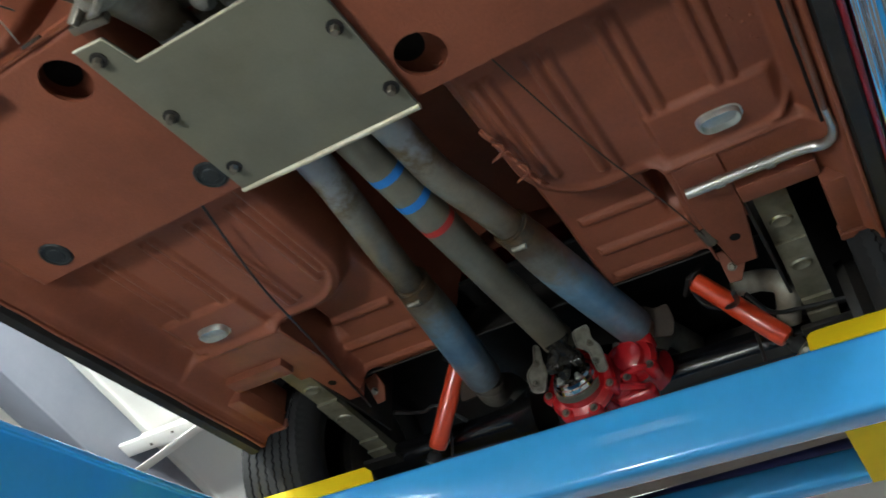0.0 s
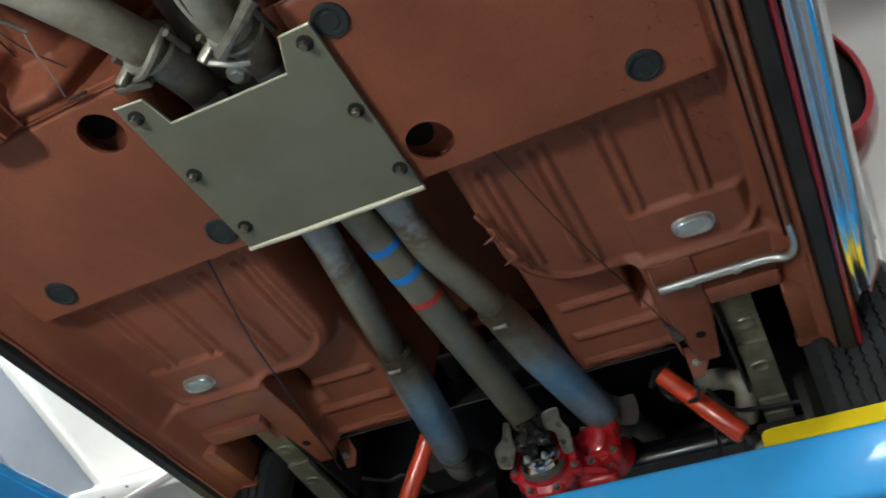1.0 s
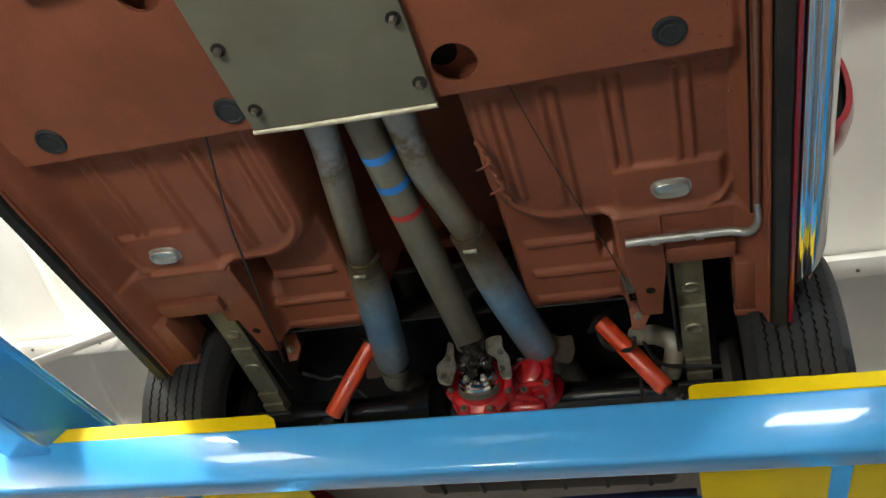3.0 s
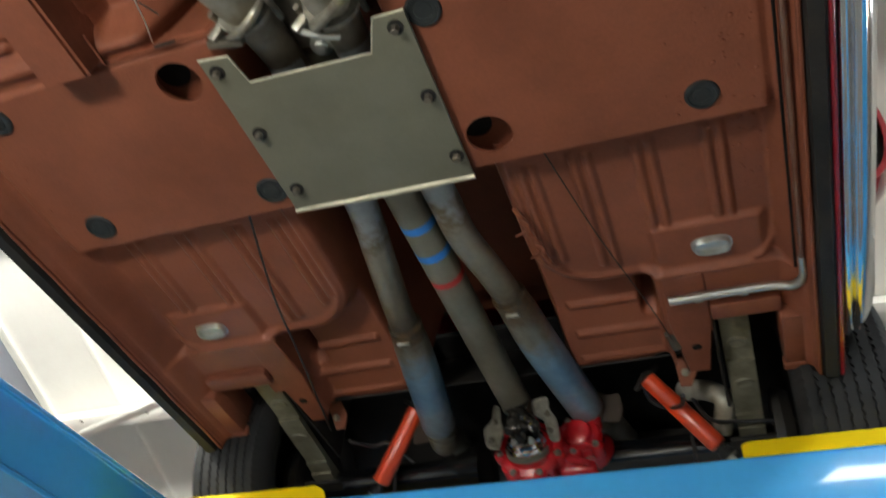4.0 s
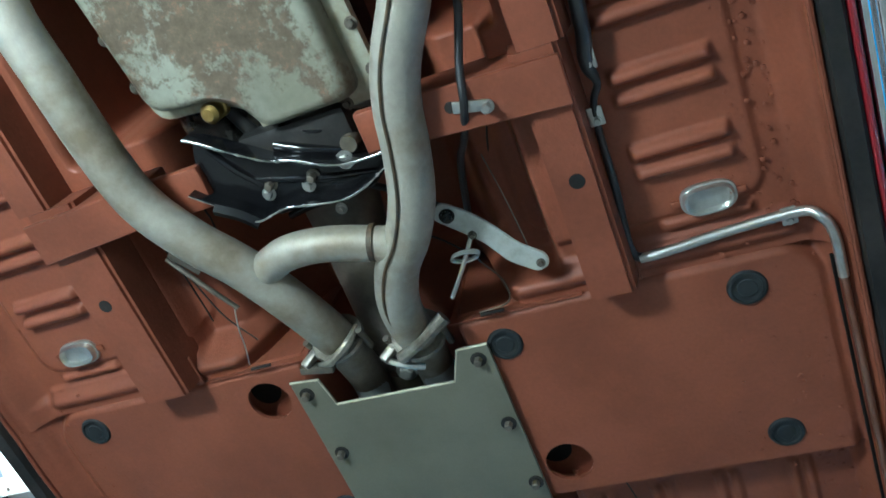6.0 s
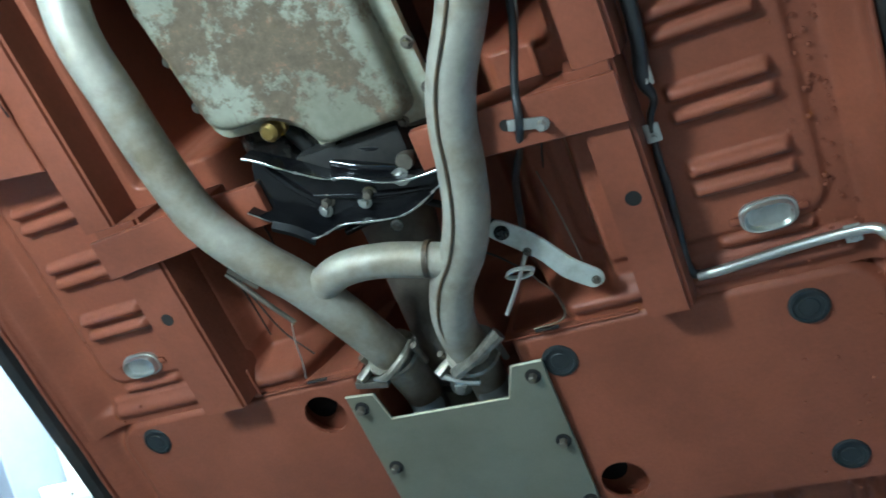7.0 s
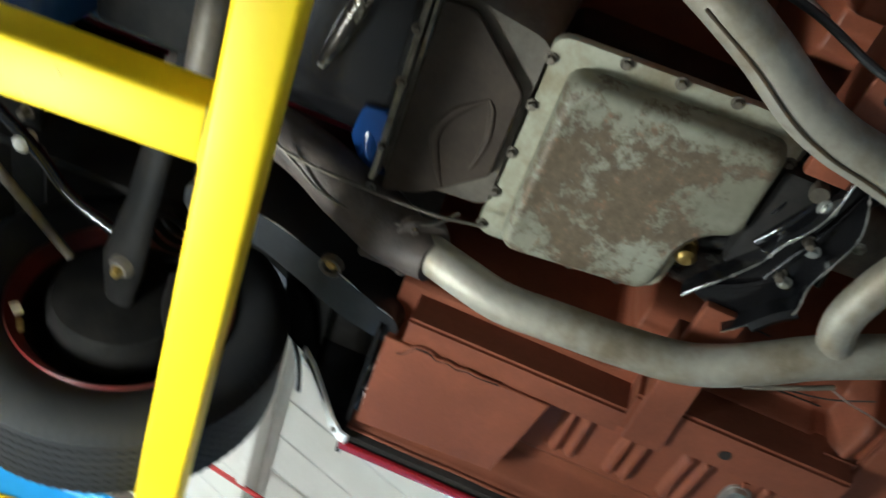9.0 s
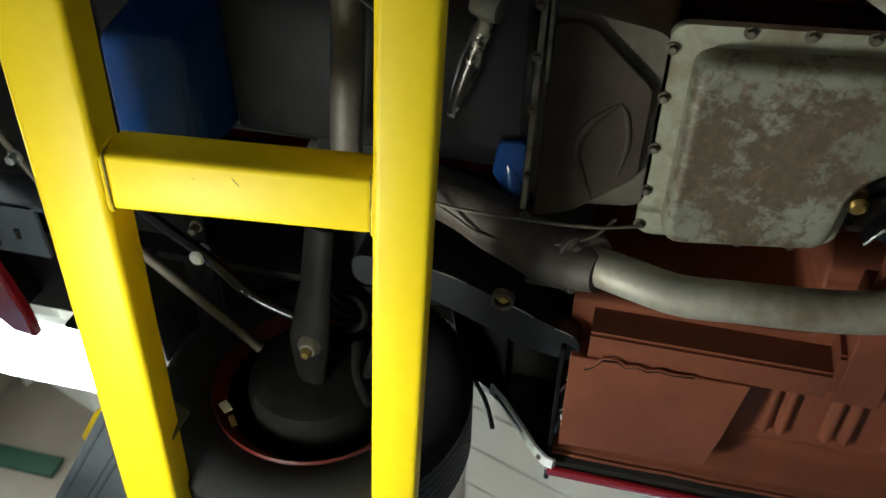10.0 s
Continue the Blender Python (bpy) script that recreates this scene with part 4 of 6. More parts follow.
for x0, z0, x1, z1 in ((0.118, 2.185, 0.172, 2.225), (0.1, 2.125, 0.2, 2.105), (0.15, 2.145, 0.225, 2.15)):
    part("rib", tube([(x0, 0.952, z0), ((x0 + x1) / 2, 0.946, (z0 + z1) / 2), (x1, 0.956, z1)], [0.007, 0.01, 0.007], 10, steps=4), DIFF_RED, carrier)

# ---- shafts
P0, P1 = Vector((-0.014, -0.22, 2.302)), Vector((0.034, 0.868, 2.25))
shaft = part("driveshaft", tube([P0, P0.lerp(P1, 0.5), P1], 0.0385, 32), SHAFT, car, "olive brown steel driveshaft with painted bands")
for y0, mat in ((0.222, BLUE_TAPE), (0.305, BLUE_TAPE), (0.39, RED_TAPE)):
    t0 = (y0 - P0.y) / (P1.y - P0.y)
    a, b = P0.lerp(P1, t0 - 0.009), P0.lerp(P1, t0 + 0.009 if mat is BLUE_TAPE else t0 + 0.006)
    part("paint_band", tube([a, b], 0.0389, 32, steps=1), mat, shaft, "painted colour code band")
joint = part("universal_joint", lathe([(0.0385, 0), (0.04, 0.01), (0.033, 0.03), (0.03, 0.045), (0, 0.045)], along(P1, P1 + (P1 - P0)), 28), SHAFT, shaft)
C = Vector((0.058, 0.875, 2.15))
away = along(C, C + Vector((0.0, 0.9, -0.42)))
part("flange", lathe([(0.03, 0.004), (0.04, 0.004), (0.0455, 0.008), (0.0465, 0.016), (0.05, 0.019), (0.051, 0.028), (0.046, 0.034), (0, 0.034)], away, 44), CHROME, joint, "bright machined pinion flange")
part("flange_rim", lathe([(0.05, 0.03), (0.055, 0.032), (0.055, 0.046), (0.04, 0.05), (0, 0.05)], away, 40), CAST, joint)
part("flange_face", lathe([(0.0, 0.002), (0.034, 0.002), (0.039, 0.007), (0.039, 0.02), (0, 0.02)], away, 36), GREASE, joint, "dark greasy flange face")
# the cross with its four bearing cups, and the two forked lugs of the shaft
for turn in (8, 98):
    m = away @ pose(0, 0, -0.022, 0, 90, 0) if turn == 8 else away @ pose(0, 0, -0.022, 90)
    part("bearing_cup", lathe([(0, -0.044), (0.012, -0.043), (0.0145, -0.038), (0.0145, -0.022), (0.01, -0.02), (0.01, 0.02), (0.0145, 0.022), (0.0145, 0.038), (0.012, 0.043), (0, 0.044)], m, 20), GREASE, joint, "dark greasy bearing cup")
part("cross", lathe([(0, -0.018), (0.013, -0.016), (0.019, 0.0), (0.013, 0.016), (0, 0.018)], away @ pose(0, 0, -0.022), 16), GREASE, joint)
for s in (-1, 1):
    a = away @ Vector((s * 0.034, 0.0, -0.022))
    part("yoke_lug", tube([P1 + Vector((s * 0.026, -0.004, -0.006)), P1.lerp(a, 0.55) + Vector((s * 0.014, -0.004, 0)), a], [0.014, 0.017, 0.019, 0.015], 14, steps=4), GREASE, joint)
    part("strap_bolt", hexbolt(away @ pose(s * 0.022, 0.028, 0.002, 180), 0.006, 0.01, 0.009), STEEL, joint)
    part("strap_bolt", hexbolt(away @ pose(s * 0.022, -0.028, 0.002, 180), 0.006, 0.01, 0.009), STEEL, joint)
part("yoke_neck", tube([P1, P1 + Vector((0.006, 0.012, -0.018)), P1 + Vector((0.012, 0.022, -0.05))], [0.038, 0.034, 0.02], 20, steps=4), SHAFT, joint)
# pressed straps each side of the joint, standing upright across the shaft, with a turned edge
for s, ear in ((-1, [(-0.02, 2.243), (-0.022, 2.197), (-0.045, 2.173), (-0.034, 2.122), (-0.004, 2.114), (0.006, 2.165), (-0.004, 2.192), (-0.008, 2.235)]),
               (1, [(0.08, 2.243), (0.118, 2.25), (0.122, 2.208), (0.14, 2.184), (0.15, 2.121), (0.128, 2.12), (0.112, 2.184), (0.085, 2.2)])):
    m = pose(0, 0.872, 0, 90)
    e = part("yoke_ear", slab(soft_outline(ear, 0.01, 3), -0.002, 0.002, 0.0008, m=m), STRAP, joint, "dirty pressed steel strap")
    edge = [(x, 0.867, z) for x, z in soft_outline(ear, 0.01, 3)]
    part("turned_edge", tube([*edge, edge[0]], 0.0028, 8, steps=1), STRAP, e)
    mid = Vector((sum(x for x, _ in ear) / len(ear), 0.869, sum(z for _, z in ear) / len(ear)))
    for dx, dz in ((s * 0.002, 0.012), (s * 0.008, -0.038)):
        part("bolt", hexbolt(pose(mid.x + dx, mid.y, mid.z + dz, 90), 0.006, 0.009, 0.009), CAST, e)

# ---- shock absorbers
for s, top_, bot in ((1, (0.358, 0.95, 2.328), (0.509, 1.02, 2.15)), (-1, (-0.272, 0.95, 2.328), (-0.394, 1.03, 2.148))):
    tv, bv = Vector(top_), Vector(bot)
    d = (bv - tv).normalized()
    shock = part("shock_absorber", lathe([(0.0, -0.002), (0.019, -0.002), (0.0225, 0.003), (0.0232, 0.012), (0.0232, 0.09), (0.0241, 0.094), (0.0241, (bv - tv).length - 0.012), (0.022, (bv - tv).length - 0.003), (0.016, (bv - tv).length), (0, (bv - tv).length)], along(tv, bv), 32), ORANGE, car, "orange painted tubular shock absorber")
    part("stud", tube([bv - d * 0.002, bv + d * 0.03], 0.009, 14, steps=1), SATIN, shock)
    part("bush", lathe([(0, -0.012), (0.016, -0.011), (0.019, -0.004), (0.019, 0.004), (0.016, 0.011), (0, 0.012)], along(bv + d * 0.022, bv + d * 0.05), 20), RUBBER, shock)
    part("washer", lathe([(0, 0), (0.021, 0), (0.021, 0.003), (0, 0.003)], along(bv + d * 0.034, bv + d * 0.05), 20), STRAP, shock)
    part("nut", hexbolt(along(bv + d * 0.036, bv + d * 0.06), 0.009, 0.01, 0.012), STEEL, shock)
    part("top_mount", box(-0.035, 0.035, -0.03, 0.03, -0.012, 0.0, 0.004, m=along(tv - d * 0.004, tv - d * 0.1)), SATIN, shock)
    # thin upright pin of the lower mount
    part("mount_pin", tube([bv + Vector((-0.05 * s - 0.01, 0.01, -0.03)), bv + Vector((-0.05 * s - 0.012, 0.012, 0.045))], 0.004, 8, steps=1), SATIN, shock)

# ---- exhaust behind the plate
for s, pipe_pts, muf_pts in (
        (-1, [(-0.068, -0.24, 2.255), (-0.075, 0.0, 2.265), (-0.085, 0.15, 2.268), (-0.108, 0.3, 2.268), (-0.132, 0.45, 2.268), (-0.142, 0.53, 2.268)], [(-0.145, 0.56, 2.268), (-0.165, 0.7, 2.268), (-0.2, 0.93, 2.262)]),
        (1, [(0.06, -0.24, 2.255), (0.078, 0.0, 2.265), (0.083, 0.16, 2.27), (0.087, 0.28, 2.27), (0.11, 0.39, 2.27), (0.128, 0.49, 2.27)], [(0.132, 0.52, 2.27), (0.152, 0.68, 2.268), (0.196, 0.93, 2.262)])):
    pipe = part("exhaust_pipe", tube(pipe_pts, 0.033, 28), OLD_PIPE, car, "stained grey exhaust pipe")
    a, b = Vector(muf_pts[0]), Vector(muf_pts[-1])
    d = (b - a).normalized()
    muffler = part("resonator", tube([a - d * 0.02, a + d * 0.02, *[Vector(p) for p in muf_pts[1:]], b + d * 0.015], [0.034, 0.043, 0.0465, 0.0465, 0.044], 32), MUFF, car, "blue-grey round exhaust resonator")
    collar = part("clamp", tube([a - d * 0.035, a + d * 0.012], 0.041, 28, steps=1), RUST, pipe, "rusty pipe clamp")
    part("clamp_bolt", tube([a + Vector((-0.016, -0.012, -0.041)), a + Vector((0.014, -0.01, -0.041))], 0.006, 10, steps=1), STRAP, collar, "dirty clamp bolt")
    part("weld_bead", tube([a - d * 0.04, a - d * 0.032], 0.037, 28, steps=1), RUST, pipe)
    tail = part("tail_pipe", tube([b, b + Vector((s * 0.012, 0.06, -0.012)), b + Vector((s * 0.02, 0.12, -0.0)), b + Vector((s * 0.03, 0.22, 0.08)), b + Vector((s * 0.06, 0.45, 0.13))], [0.036, 0.034, 0.033, 0.032, 0.032], 24), TAIL_PIPE, car, "dull grey tail pipe")
    bracket = part("pipe_bracket", slab(soft_outline([(-0.04, -0.03), (0.03, -0.035), (0.04, 0.0), (0.03, 0.045), (0.0, 0.035), (-0.03, 0.05)], 0.01, 3), -0.005, 0.005, 0.002, m=pose(b.x + s * 0.055, b.y + 0.045, b.z + 0.0, 110, 0, s * 15)), DUSTY, car, "dirty pipe support bracket")
    part("saddle", tube([b + Vector((s * 0.0, 0.035, -0.0)), b + Vector((s * 0.012, 0.055, -0.008))], 0.042, 24, steps=1), CAST, bracket)

# ---- cables, wires and hard lines under the rear floor
part("brake_cable", tube([(-0.30, 0.06, 2.236), (-0.36, 0.3, 2.215), (-0.40, 0.5, 2.215), (-0.468, 0.84, 2.21)], 0.0026, 8), LINE_BLACK, car, "thin black brake cable")
part("brake_cable", tube([(0.31, 0.06, 2.236), (0.37, 0.3, 2.21), (0.43, 0.54, 2.215), (0.466, 0.72, 2.22)], 0.0015, 8), DUSTY, car, "thin dark brake cable")
part("cable_end", tube([(0.452, 0.655, 2.232), (0.462, 0.70, 2.222)], 0.012, 10, steps=1), CAST, car)
hose = part("flexible_hose", tube([(0.45, 0.86, 2.2), (0.44, 0.93, 2.22), (0.4, 0.98, 2.25), (0.36, 1.0, 2.29), (0.35, 0.95, 2.31)], 0.006, 10), LINE_BLACK, car, "thin black rubber hose")
part("flexible_hose", tube([(-0.44, 0.9, 2.21), (-0.4, 0.97, 2.23), (-0.36, 0.98, 2.24), (-0.3, 1.03, 2.2)], 0.005, 10), LINE_BLACK, car, "thin black rubber hose")
part("brake_cable", tube([(0.47, 0.88, 2.2), (0.5, 0.96, 2.19), (0.56, 1.0, 2.2), (0.7, 1.02, 2.2)], 0.005, 8), LINE_BLACK, car, "thin black brake cable")
part("fuel_filler_pipe", tube([(0.44, 1.05, 2.34), (0.5, 1.0, 2.3), (0.54, 0.98, 2.25), (0.52, 1.05, 2.21)], 0.026, 16), ALU_PIPE, car, "pale grey curved pipe")
line = part("brake_line", tube([(0.729, 0.40, 2.17), (0.73, 0.46, 2.172), (0.712, 0.503, 2.188), (0.66, 0.508, 2.2), (0.47, 0.51, 2.2)], [0.0062, 0.0075, 0.0095, 0.0095, 0.0095], 14, steps=6), STEEL, car, "bright steel hard line")
part("line_long", tube([(0.727, -0.30, 2.166), (0.729, -0.1, 2.166), (0.73, 0.3, 2.168), (0.729, 0.41, 2.17)], 0.0055, 12, steps=4), LINE_DULL, line, "hard line overpainted in oxide")
# dark strip stands in for the shadowed groove along the floor edge
part("groove_shade", tube([(0.7185, -0.32, 2.181), (0.7185, -0.1, 2.18), (0.7195, 0.2, 2.18), (0.7195, 0.44, 2.182)], 0.0028, 8, steps=4), DEEP, car, "dark strip for the shaded groove beside the floor edge")
for x in (0.53, 0.62):
    part("line_clip", tube([(x - 0.008, 0.51, 2.2), (x + 0.008, 0.51, 2.2)], 0.0115, 12, steps=1), STEEL, line)
part("line_front", tube([(0.489, -0.9, 2.19), (0.482, -0.75, 2.19), (0.472, -0.69, 2.19), (0.478, -0.66, 2.187), (0.463, -0.62, 2.19), (0.458, -0.5, 2.195), (0.452, -0.395, 2.197), (0.47, -0.377, 2.195)], [0.0115, 0.011, 0.0105, 0.0055, 0.005, 0.0065, 0.007, 0.007], 12, steps=6), LINE_BLACK, line, "black coated hard line")
part("line_cross", tube([(0.462, -0.378, 2.195), (0.5, -0.38, 2.193), (0.6, -0.388, 2.195), (0.69, -0.396, 2.185), (0.713, -0.39, 2.172), (0.726, -0.36, 2.166), (0.727, -0.29, 2.166)], 0.0078, 12, steps=6), STEEL, line)
for x, y in ((0.676, -0.398), (0.475, -0.7), (0.463, -0.62)):
    part("line_clip", box(x - 0.011, x + 0.011, y - 0.008, y + 0.02, 2.186, 2.19, 0.002), STEEL, line)
    part("clip_screw", hexbolt(down(x, y + 0.012, 2.186), 0.005, 0.004, 0.007), STEEL, line)

# torn edge of the tunnel insulation
bm = bmesh.new()
for k in range(5):
    a = Vector((0.222 + 0.006 * k, 0.2 + 0.035 * k, 2.235))
    tube([a, a + Vector((0.012, 0.01, -0.018)), a + Vector((0.02 * (-1) ** k, 0.03, -0.012))], [0.006, 0.005, 0.002], 6, bm=bm, steps=3)
part("torn_sealant", bm, OXIDE, car, "torn strip of oxide painted seam sealant")

# upper underbody behind and above the axle, its shade put into the black, and the fuel tank
part("tunnel_roof", box(-0.2, 0.2, -1.2, 0.9, 2.6, 2.615, 0.003), OXIDE_DARK, car)
part("rear_underbody", box(-0.85, 0.85, 0.79, 1.63, 2.43, 2.45, 0.01), DEEP, car, "rear underbody, black deepened for the shade above the axle")
part("trunk_floor", box(-0.85, 0.85, 1.632, 2.2, 2.39, 2.41, 0.006), UNDERSEAL, car, "pale undersealed trunk floor")
part("rear_kick_up", slab([(-0.545, 0.0), (0.545, 0.0), (0.545, 0.2), (-0.545, 0.2)], 0, 0.004, 0.001, m=pose(0, 0.795, 2.27, 58)), SATIN, car)
tank = part("fuel_tank", box(-0.3, 0.5, 1.3, 1.6, 2.165, 2.40, 0.03, segments=3), SATIN, car, "black fuel tank with pressed ribs")
for x in np.linspace(-0.22, 0.42, 6):
    part("tank_rib", tube([(x, 1.33, 2.164), (x, 1.45, 2.162), (x, 1.57, 2.164)], 0.008, 10, steps=2), SATIN, tank)
part("tank_flange", box(-0.33, 0.53, 1.28, 1.63, 2.25, 2.26, 0.004), BLACK, tank)


# ---- wheels
def tyre_mesh(radius, width, rim):
    """A tyre with grooved tread and rounded shoulders round x."""
    w, r = width / 2, radius
    prof = [(rim, -w * 0.72), (rim + 0.012, -w * 0.86), ((r + rim) / 2, -w), (r - 0.03, -w * 0.97), (r - 0.01, -w * 0.86)]
    n = 7
    for k in range(n):
        a, b = -w * 0.8 + k * w * 1.6 / n, -w * 0.8 + (k + 1) * w * 1.6 / n
        g = 0.005
        prof += [(r, a + g / 2), (r, b - g / 2)]
        if k < n - 1:
            prof += [(r - 0.008, b - g / 2 + 0.0005), (r - 0.008, b + g / 2 - 0.0005)]
    prof += [(r - 0.01, w * 0.86), (r - 0.03, w * 0.97), ((r + rim) / 2, w), (rim + 0.012, w * 0.86), (rim, w * 0.72)]
    seg = 396
    own = bmesh.new()
    rings = []
    for k in range(seg):
        a = 2 * math.pi * k / seg
        ring = []
        for i, (pr, px) in enumerate(prof):
            wave = (-0.0022, 0.0, 0.0022, 0.0)[k % 4] if 5 <= i < len(prof) - 5 else 0
            ring.append(own.verts.new((px + wave, pr * math.cos(a), pr * math.sin(a))))
        rings.append(ring)
    for a, b in zip(rings, rings[1:] + rings[:1]):
        for i in range(len(prof) - 1):
            own.faces.new((a[i], a[i + 1], b[i + 1], b[i]))
    return own


def wheel(x, y, z, radius, width, s, mat, name):
    w = new("wheel")
    w.parent = car
    w.location = (x, y, z)
    part("tyre", tyre_mesh(radius, width, 0.21), RUBBER, w, "black tyre with zigzag grooved tread")
    m = pose(0, 0, 0, 0, 90 * s)
    lip = part("rim", lathe([(0.217, -0.094), (0.22, -0.088), (0.212, -0.08), (0.205, -0.078), (0.198, -0.07), (0.19, -0.062)], m, 64), mat, w, "dark red painted wheel rim lip")
    part("wheel_disc", lathe([(0.191, -0.063), (0.176, -0.04), (0.172, 0.02), (0.17, 0.05), (0.12, 0.06), (0.06, 0.075), (0, 0.075)], m, 48), DEEP, w, "black inner wheel disc")
    if name == "front":
        part("wheel_weight", box(-0.003, 0.003, -0.009, 0.009, -0.014, 0.014, 0.001, m=pose(s * -0.09, -0.155, -0.118, 52)), PURLIN_WHITE, lip, "small white balance weight")
        part("wheel_weight", box(-0.003, 0.003, -0.006, 0.006, -0.014, 0.014, 0.001, m=pose(s * -0.09, -0.125, -0.148, 40)), BRASS, lip, "small brass coloured balance weight")
    return w


RW, FW = (1.1, 2.205), (-1.703, 2.168)
wheel(0.80, RW[0], RW[1], 0.33, 0.225, 1, SATIN, "rear")
wheel(-0.742, RW[0], RW[1], 0.33, 0.225, -1, SATIN, "rear")
wheel(-0.775, FW[0], FW[1], 0.335, 0.2, -1, RIM_RED, "front")
wheel(0.775, FW[0], FW[1], 0.335, 0.2, 1, RIM_RED, "front")


# ---------------------------------------------------------------- front half: gearbox, engine, exhaust, suspension
def pan_outline(o=0.0, front=0.0, right=0.0):
    return [(-0.195 - o, -1.09 - o + front), (0.152 + o - right, -1.09 - o + front), (0.168 + o - right, -0.745 + o), (-0.004 - o, -0.742 + o), (-0.02 - o * 0.4, -0.782 + o), (-0.06, -0.806 + o), (-0.164 - o, -0.815 + o)]


def loft(levels, cap=True):
    """A closed shape through outlines of equal count: (outline, z) pairs."""
    own = bmesh.new()
    rings = [[own.verts.new((x, y, z)) for x, y in o] for o, z in levels]
    n = len(rings[0])
    for a, b in zip(rings, rings[1:]):
        for k in range(n):
            own.faces.new((a[k], a[(k + 1) % n], b[(k + 1) % n], b[k]))
    if cap:
        own.faces.new(rings[0]), own.faces.new(rings[-1][::-1])
    return own


pan = part("gearbox_pan", loft([(soft_outline(pan_outline(-0.018, 0.028, 0.02), 0.03), 2.182), (soft_outline(pan_outline(-0.012, 0.028, 0.02), 0.03), 2.18), (soft_outline(pan_outline(-0.004, 0.026, 0.018), 0.03), 2.185), (soft_outline(pan_outline(0.0, 0.024, 0.017), 0.03), 2.2), (soft_outline(pan_outline(0.002, 0.022, 0.016), 0.03), 2.235)]), PAN, car, "worn pale grey gearbox oil pan with brown stains", 50)
part("pan_rim", loft([(soft_outline(pan_outline(0.016), 0.03), 2.222), (soft_outline(pan_outline(0.018), 0.03), 2.226), (soft_outline(pan_outline(0.018), 0.03), 2.236)]), PAN_RIM, pan, "stained pale pan flange")
for x, y in ((-0.203, -1.02), (-0.197, -0.94), (-0.188, -0.86), (-0.19, -1.1), (-0.12, -1.1), (-0.04, -1.1), (0.05, -1.1), (0.13, -1.1), (0.166, -1.0), (0.17, -0.92), (0.175, -0.84), (0.178, -0.77), (0.12, -0.733), (0.04, -0.733)):
    part("bolt", hexbolt(down(x, y, 2.222), 0.0065, 0.008, 0.01), CAST, pan)
gearbox = part("gearbox_case", box(-0.17, 0.15, -1.1, -0.68, 2.236, 2.42, 0.03, segments=3), GREASE, car, "dark cast gearbox case")
part("tail_housing", tube([(0.01, -0.72, 2.33), (0.0, -0.5, 2.315), (-0.01, -0.24, 2.3)], [0.085, 0.06, 0.048], 28), CAST, gearbox, "dirty cast tail housing")
part("fitting", lathe([(0.009, 0), (0.016, 0.0), (0.016, 0.01), (0.013, 0.012), (0.013, 0.02), (0.016, 0.022), (0.016, 0.034), (0.01, 0.04), (0, 0.04)], along((-0.075, -0.79, 2.23), (-0.085, -0.79, 2.16)), 20), BRASS, gearbox, "brass line fitting")
part("fitting_stem", tube([(-0.075, -0.79, 2.24), (-0.05, -0.74, 2.235), (-0.03, -0.7, 2.24)], 0.012, 12), SATIN, gearbox)

# gearbox crossmember: a black pressed saddle with worn rolled edges
front_edge = [(-0.125, -0.772), (-0.101, -0.76), (-0.073, -0.743), (-0.045, -0.725), (-0.011, -0.703), (0.029, -0.691), (0.069, -0.674), (0.111, -0.663), (0.165, -0.663), (0.21, -0.672)]
rear_edge = [(-0.155, -0.69), (-0.125, -0.664), (-0.091, -0.643), (-0.066, -0.62), (-0.015, -0.626), (0.033, -0.618), (0.085, -0.615), (0.122, -0.624), (0.161, -0.643), (0.21, -0.66)]
xm = part("gearbox_crossmember", slab(front_edge + rear_edge[::-1], 2.193, 2.2, 0.0015), BLACK, car, "gloss black pressed gearbox crossmember with chipped edges")


def upright_strip(line, z0, z1, t=0.004):
    """A sheet steel flange that stands along a smooth line in plan, with a rounded lower edge."""
    own = bmesh.new()
    rings = []
    for i, p in enumerate(line):
        d = (line[min(i + 1, len(line) - 1)] - line[max(i - 1, 0)]).normalized()
        n = Vector((-d.y, d.x, 0)) * (t / 2)
        z = z0 + p.z
        rings.append([own.verts.new(c) for c in ((p.x - n.x, p.y - n.y, z1), (p.x - n.x, p.y - n.y, z + t / 3), (p.x, p.y, z), (p.x + n.x, p.y + n.y, z + t / 3), (p.x + n.x, p.y + n.y, z1))])
    for a, b in zip(rings, rings[1:]):
        for k in range(5):
            own.faces.new((a[k], a[(k + 1) % 5], b[(k + 1) % 5], b[k]))
    own.faces.new(rings[0]), own.faces.new(rings[-1][::-1])
    return own


for edge, z in ((front_edge, 2.16), (rear_edge, 2.155)):
    line = spline([(x, y, 0.003 * math.sin(45 * x + z * 50)) for x, y in edge], 10)
    rim = part("rolled_edge", upright_strip(line, z, 2.198), BLACK, xm)
    low = [p + Vector((0, 0, z)) for p in line]
    part("worn_edge", tube(low, [max(0.0004, 0.0011 + 0.0009 * math.sin(1.3 * k) * math.sin(0.47 * k + z * 90)) for k in range(40)], 6, steps=1), STEEL, rim, "paint worn to bare steel along the edge")
    k = 3
    while k < len(low) - 5:
        if rng.random() < 0.55:
            part("paint_chip", tube([low[k], low[k + 1], low[k + 2]], [0.001, rng.uniform(0.0018, 0.0036), 0.001], 6, steps=1), STEEL, rim, "bare chip in the paint")
        k += rng.choice((3, 6, 10, 15))
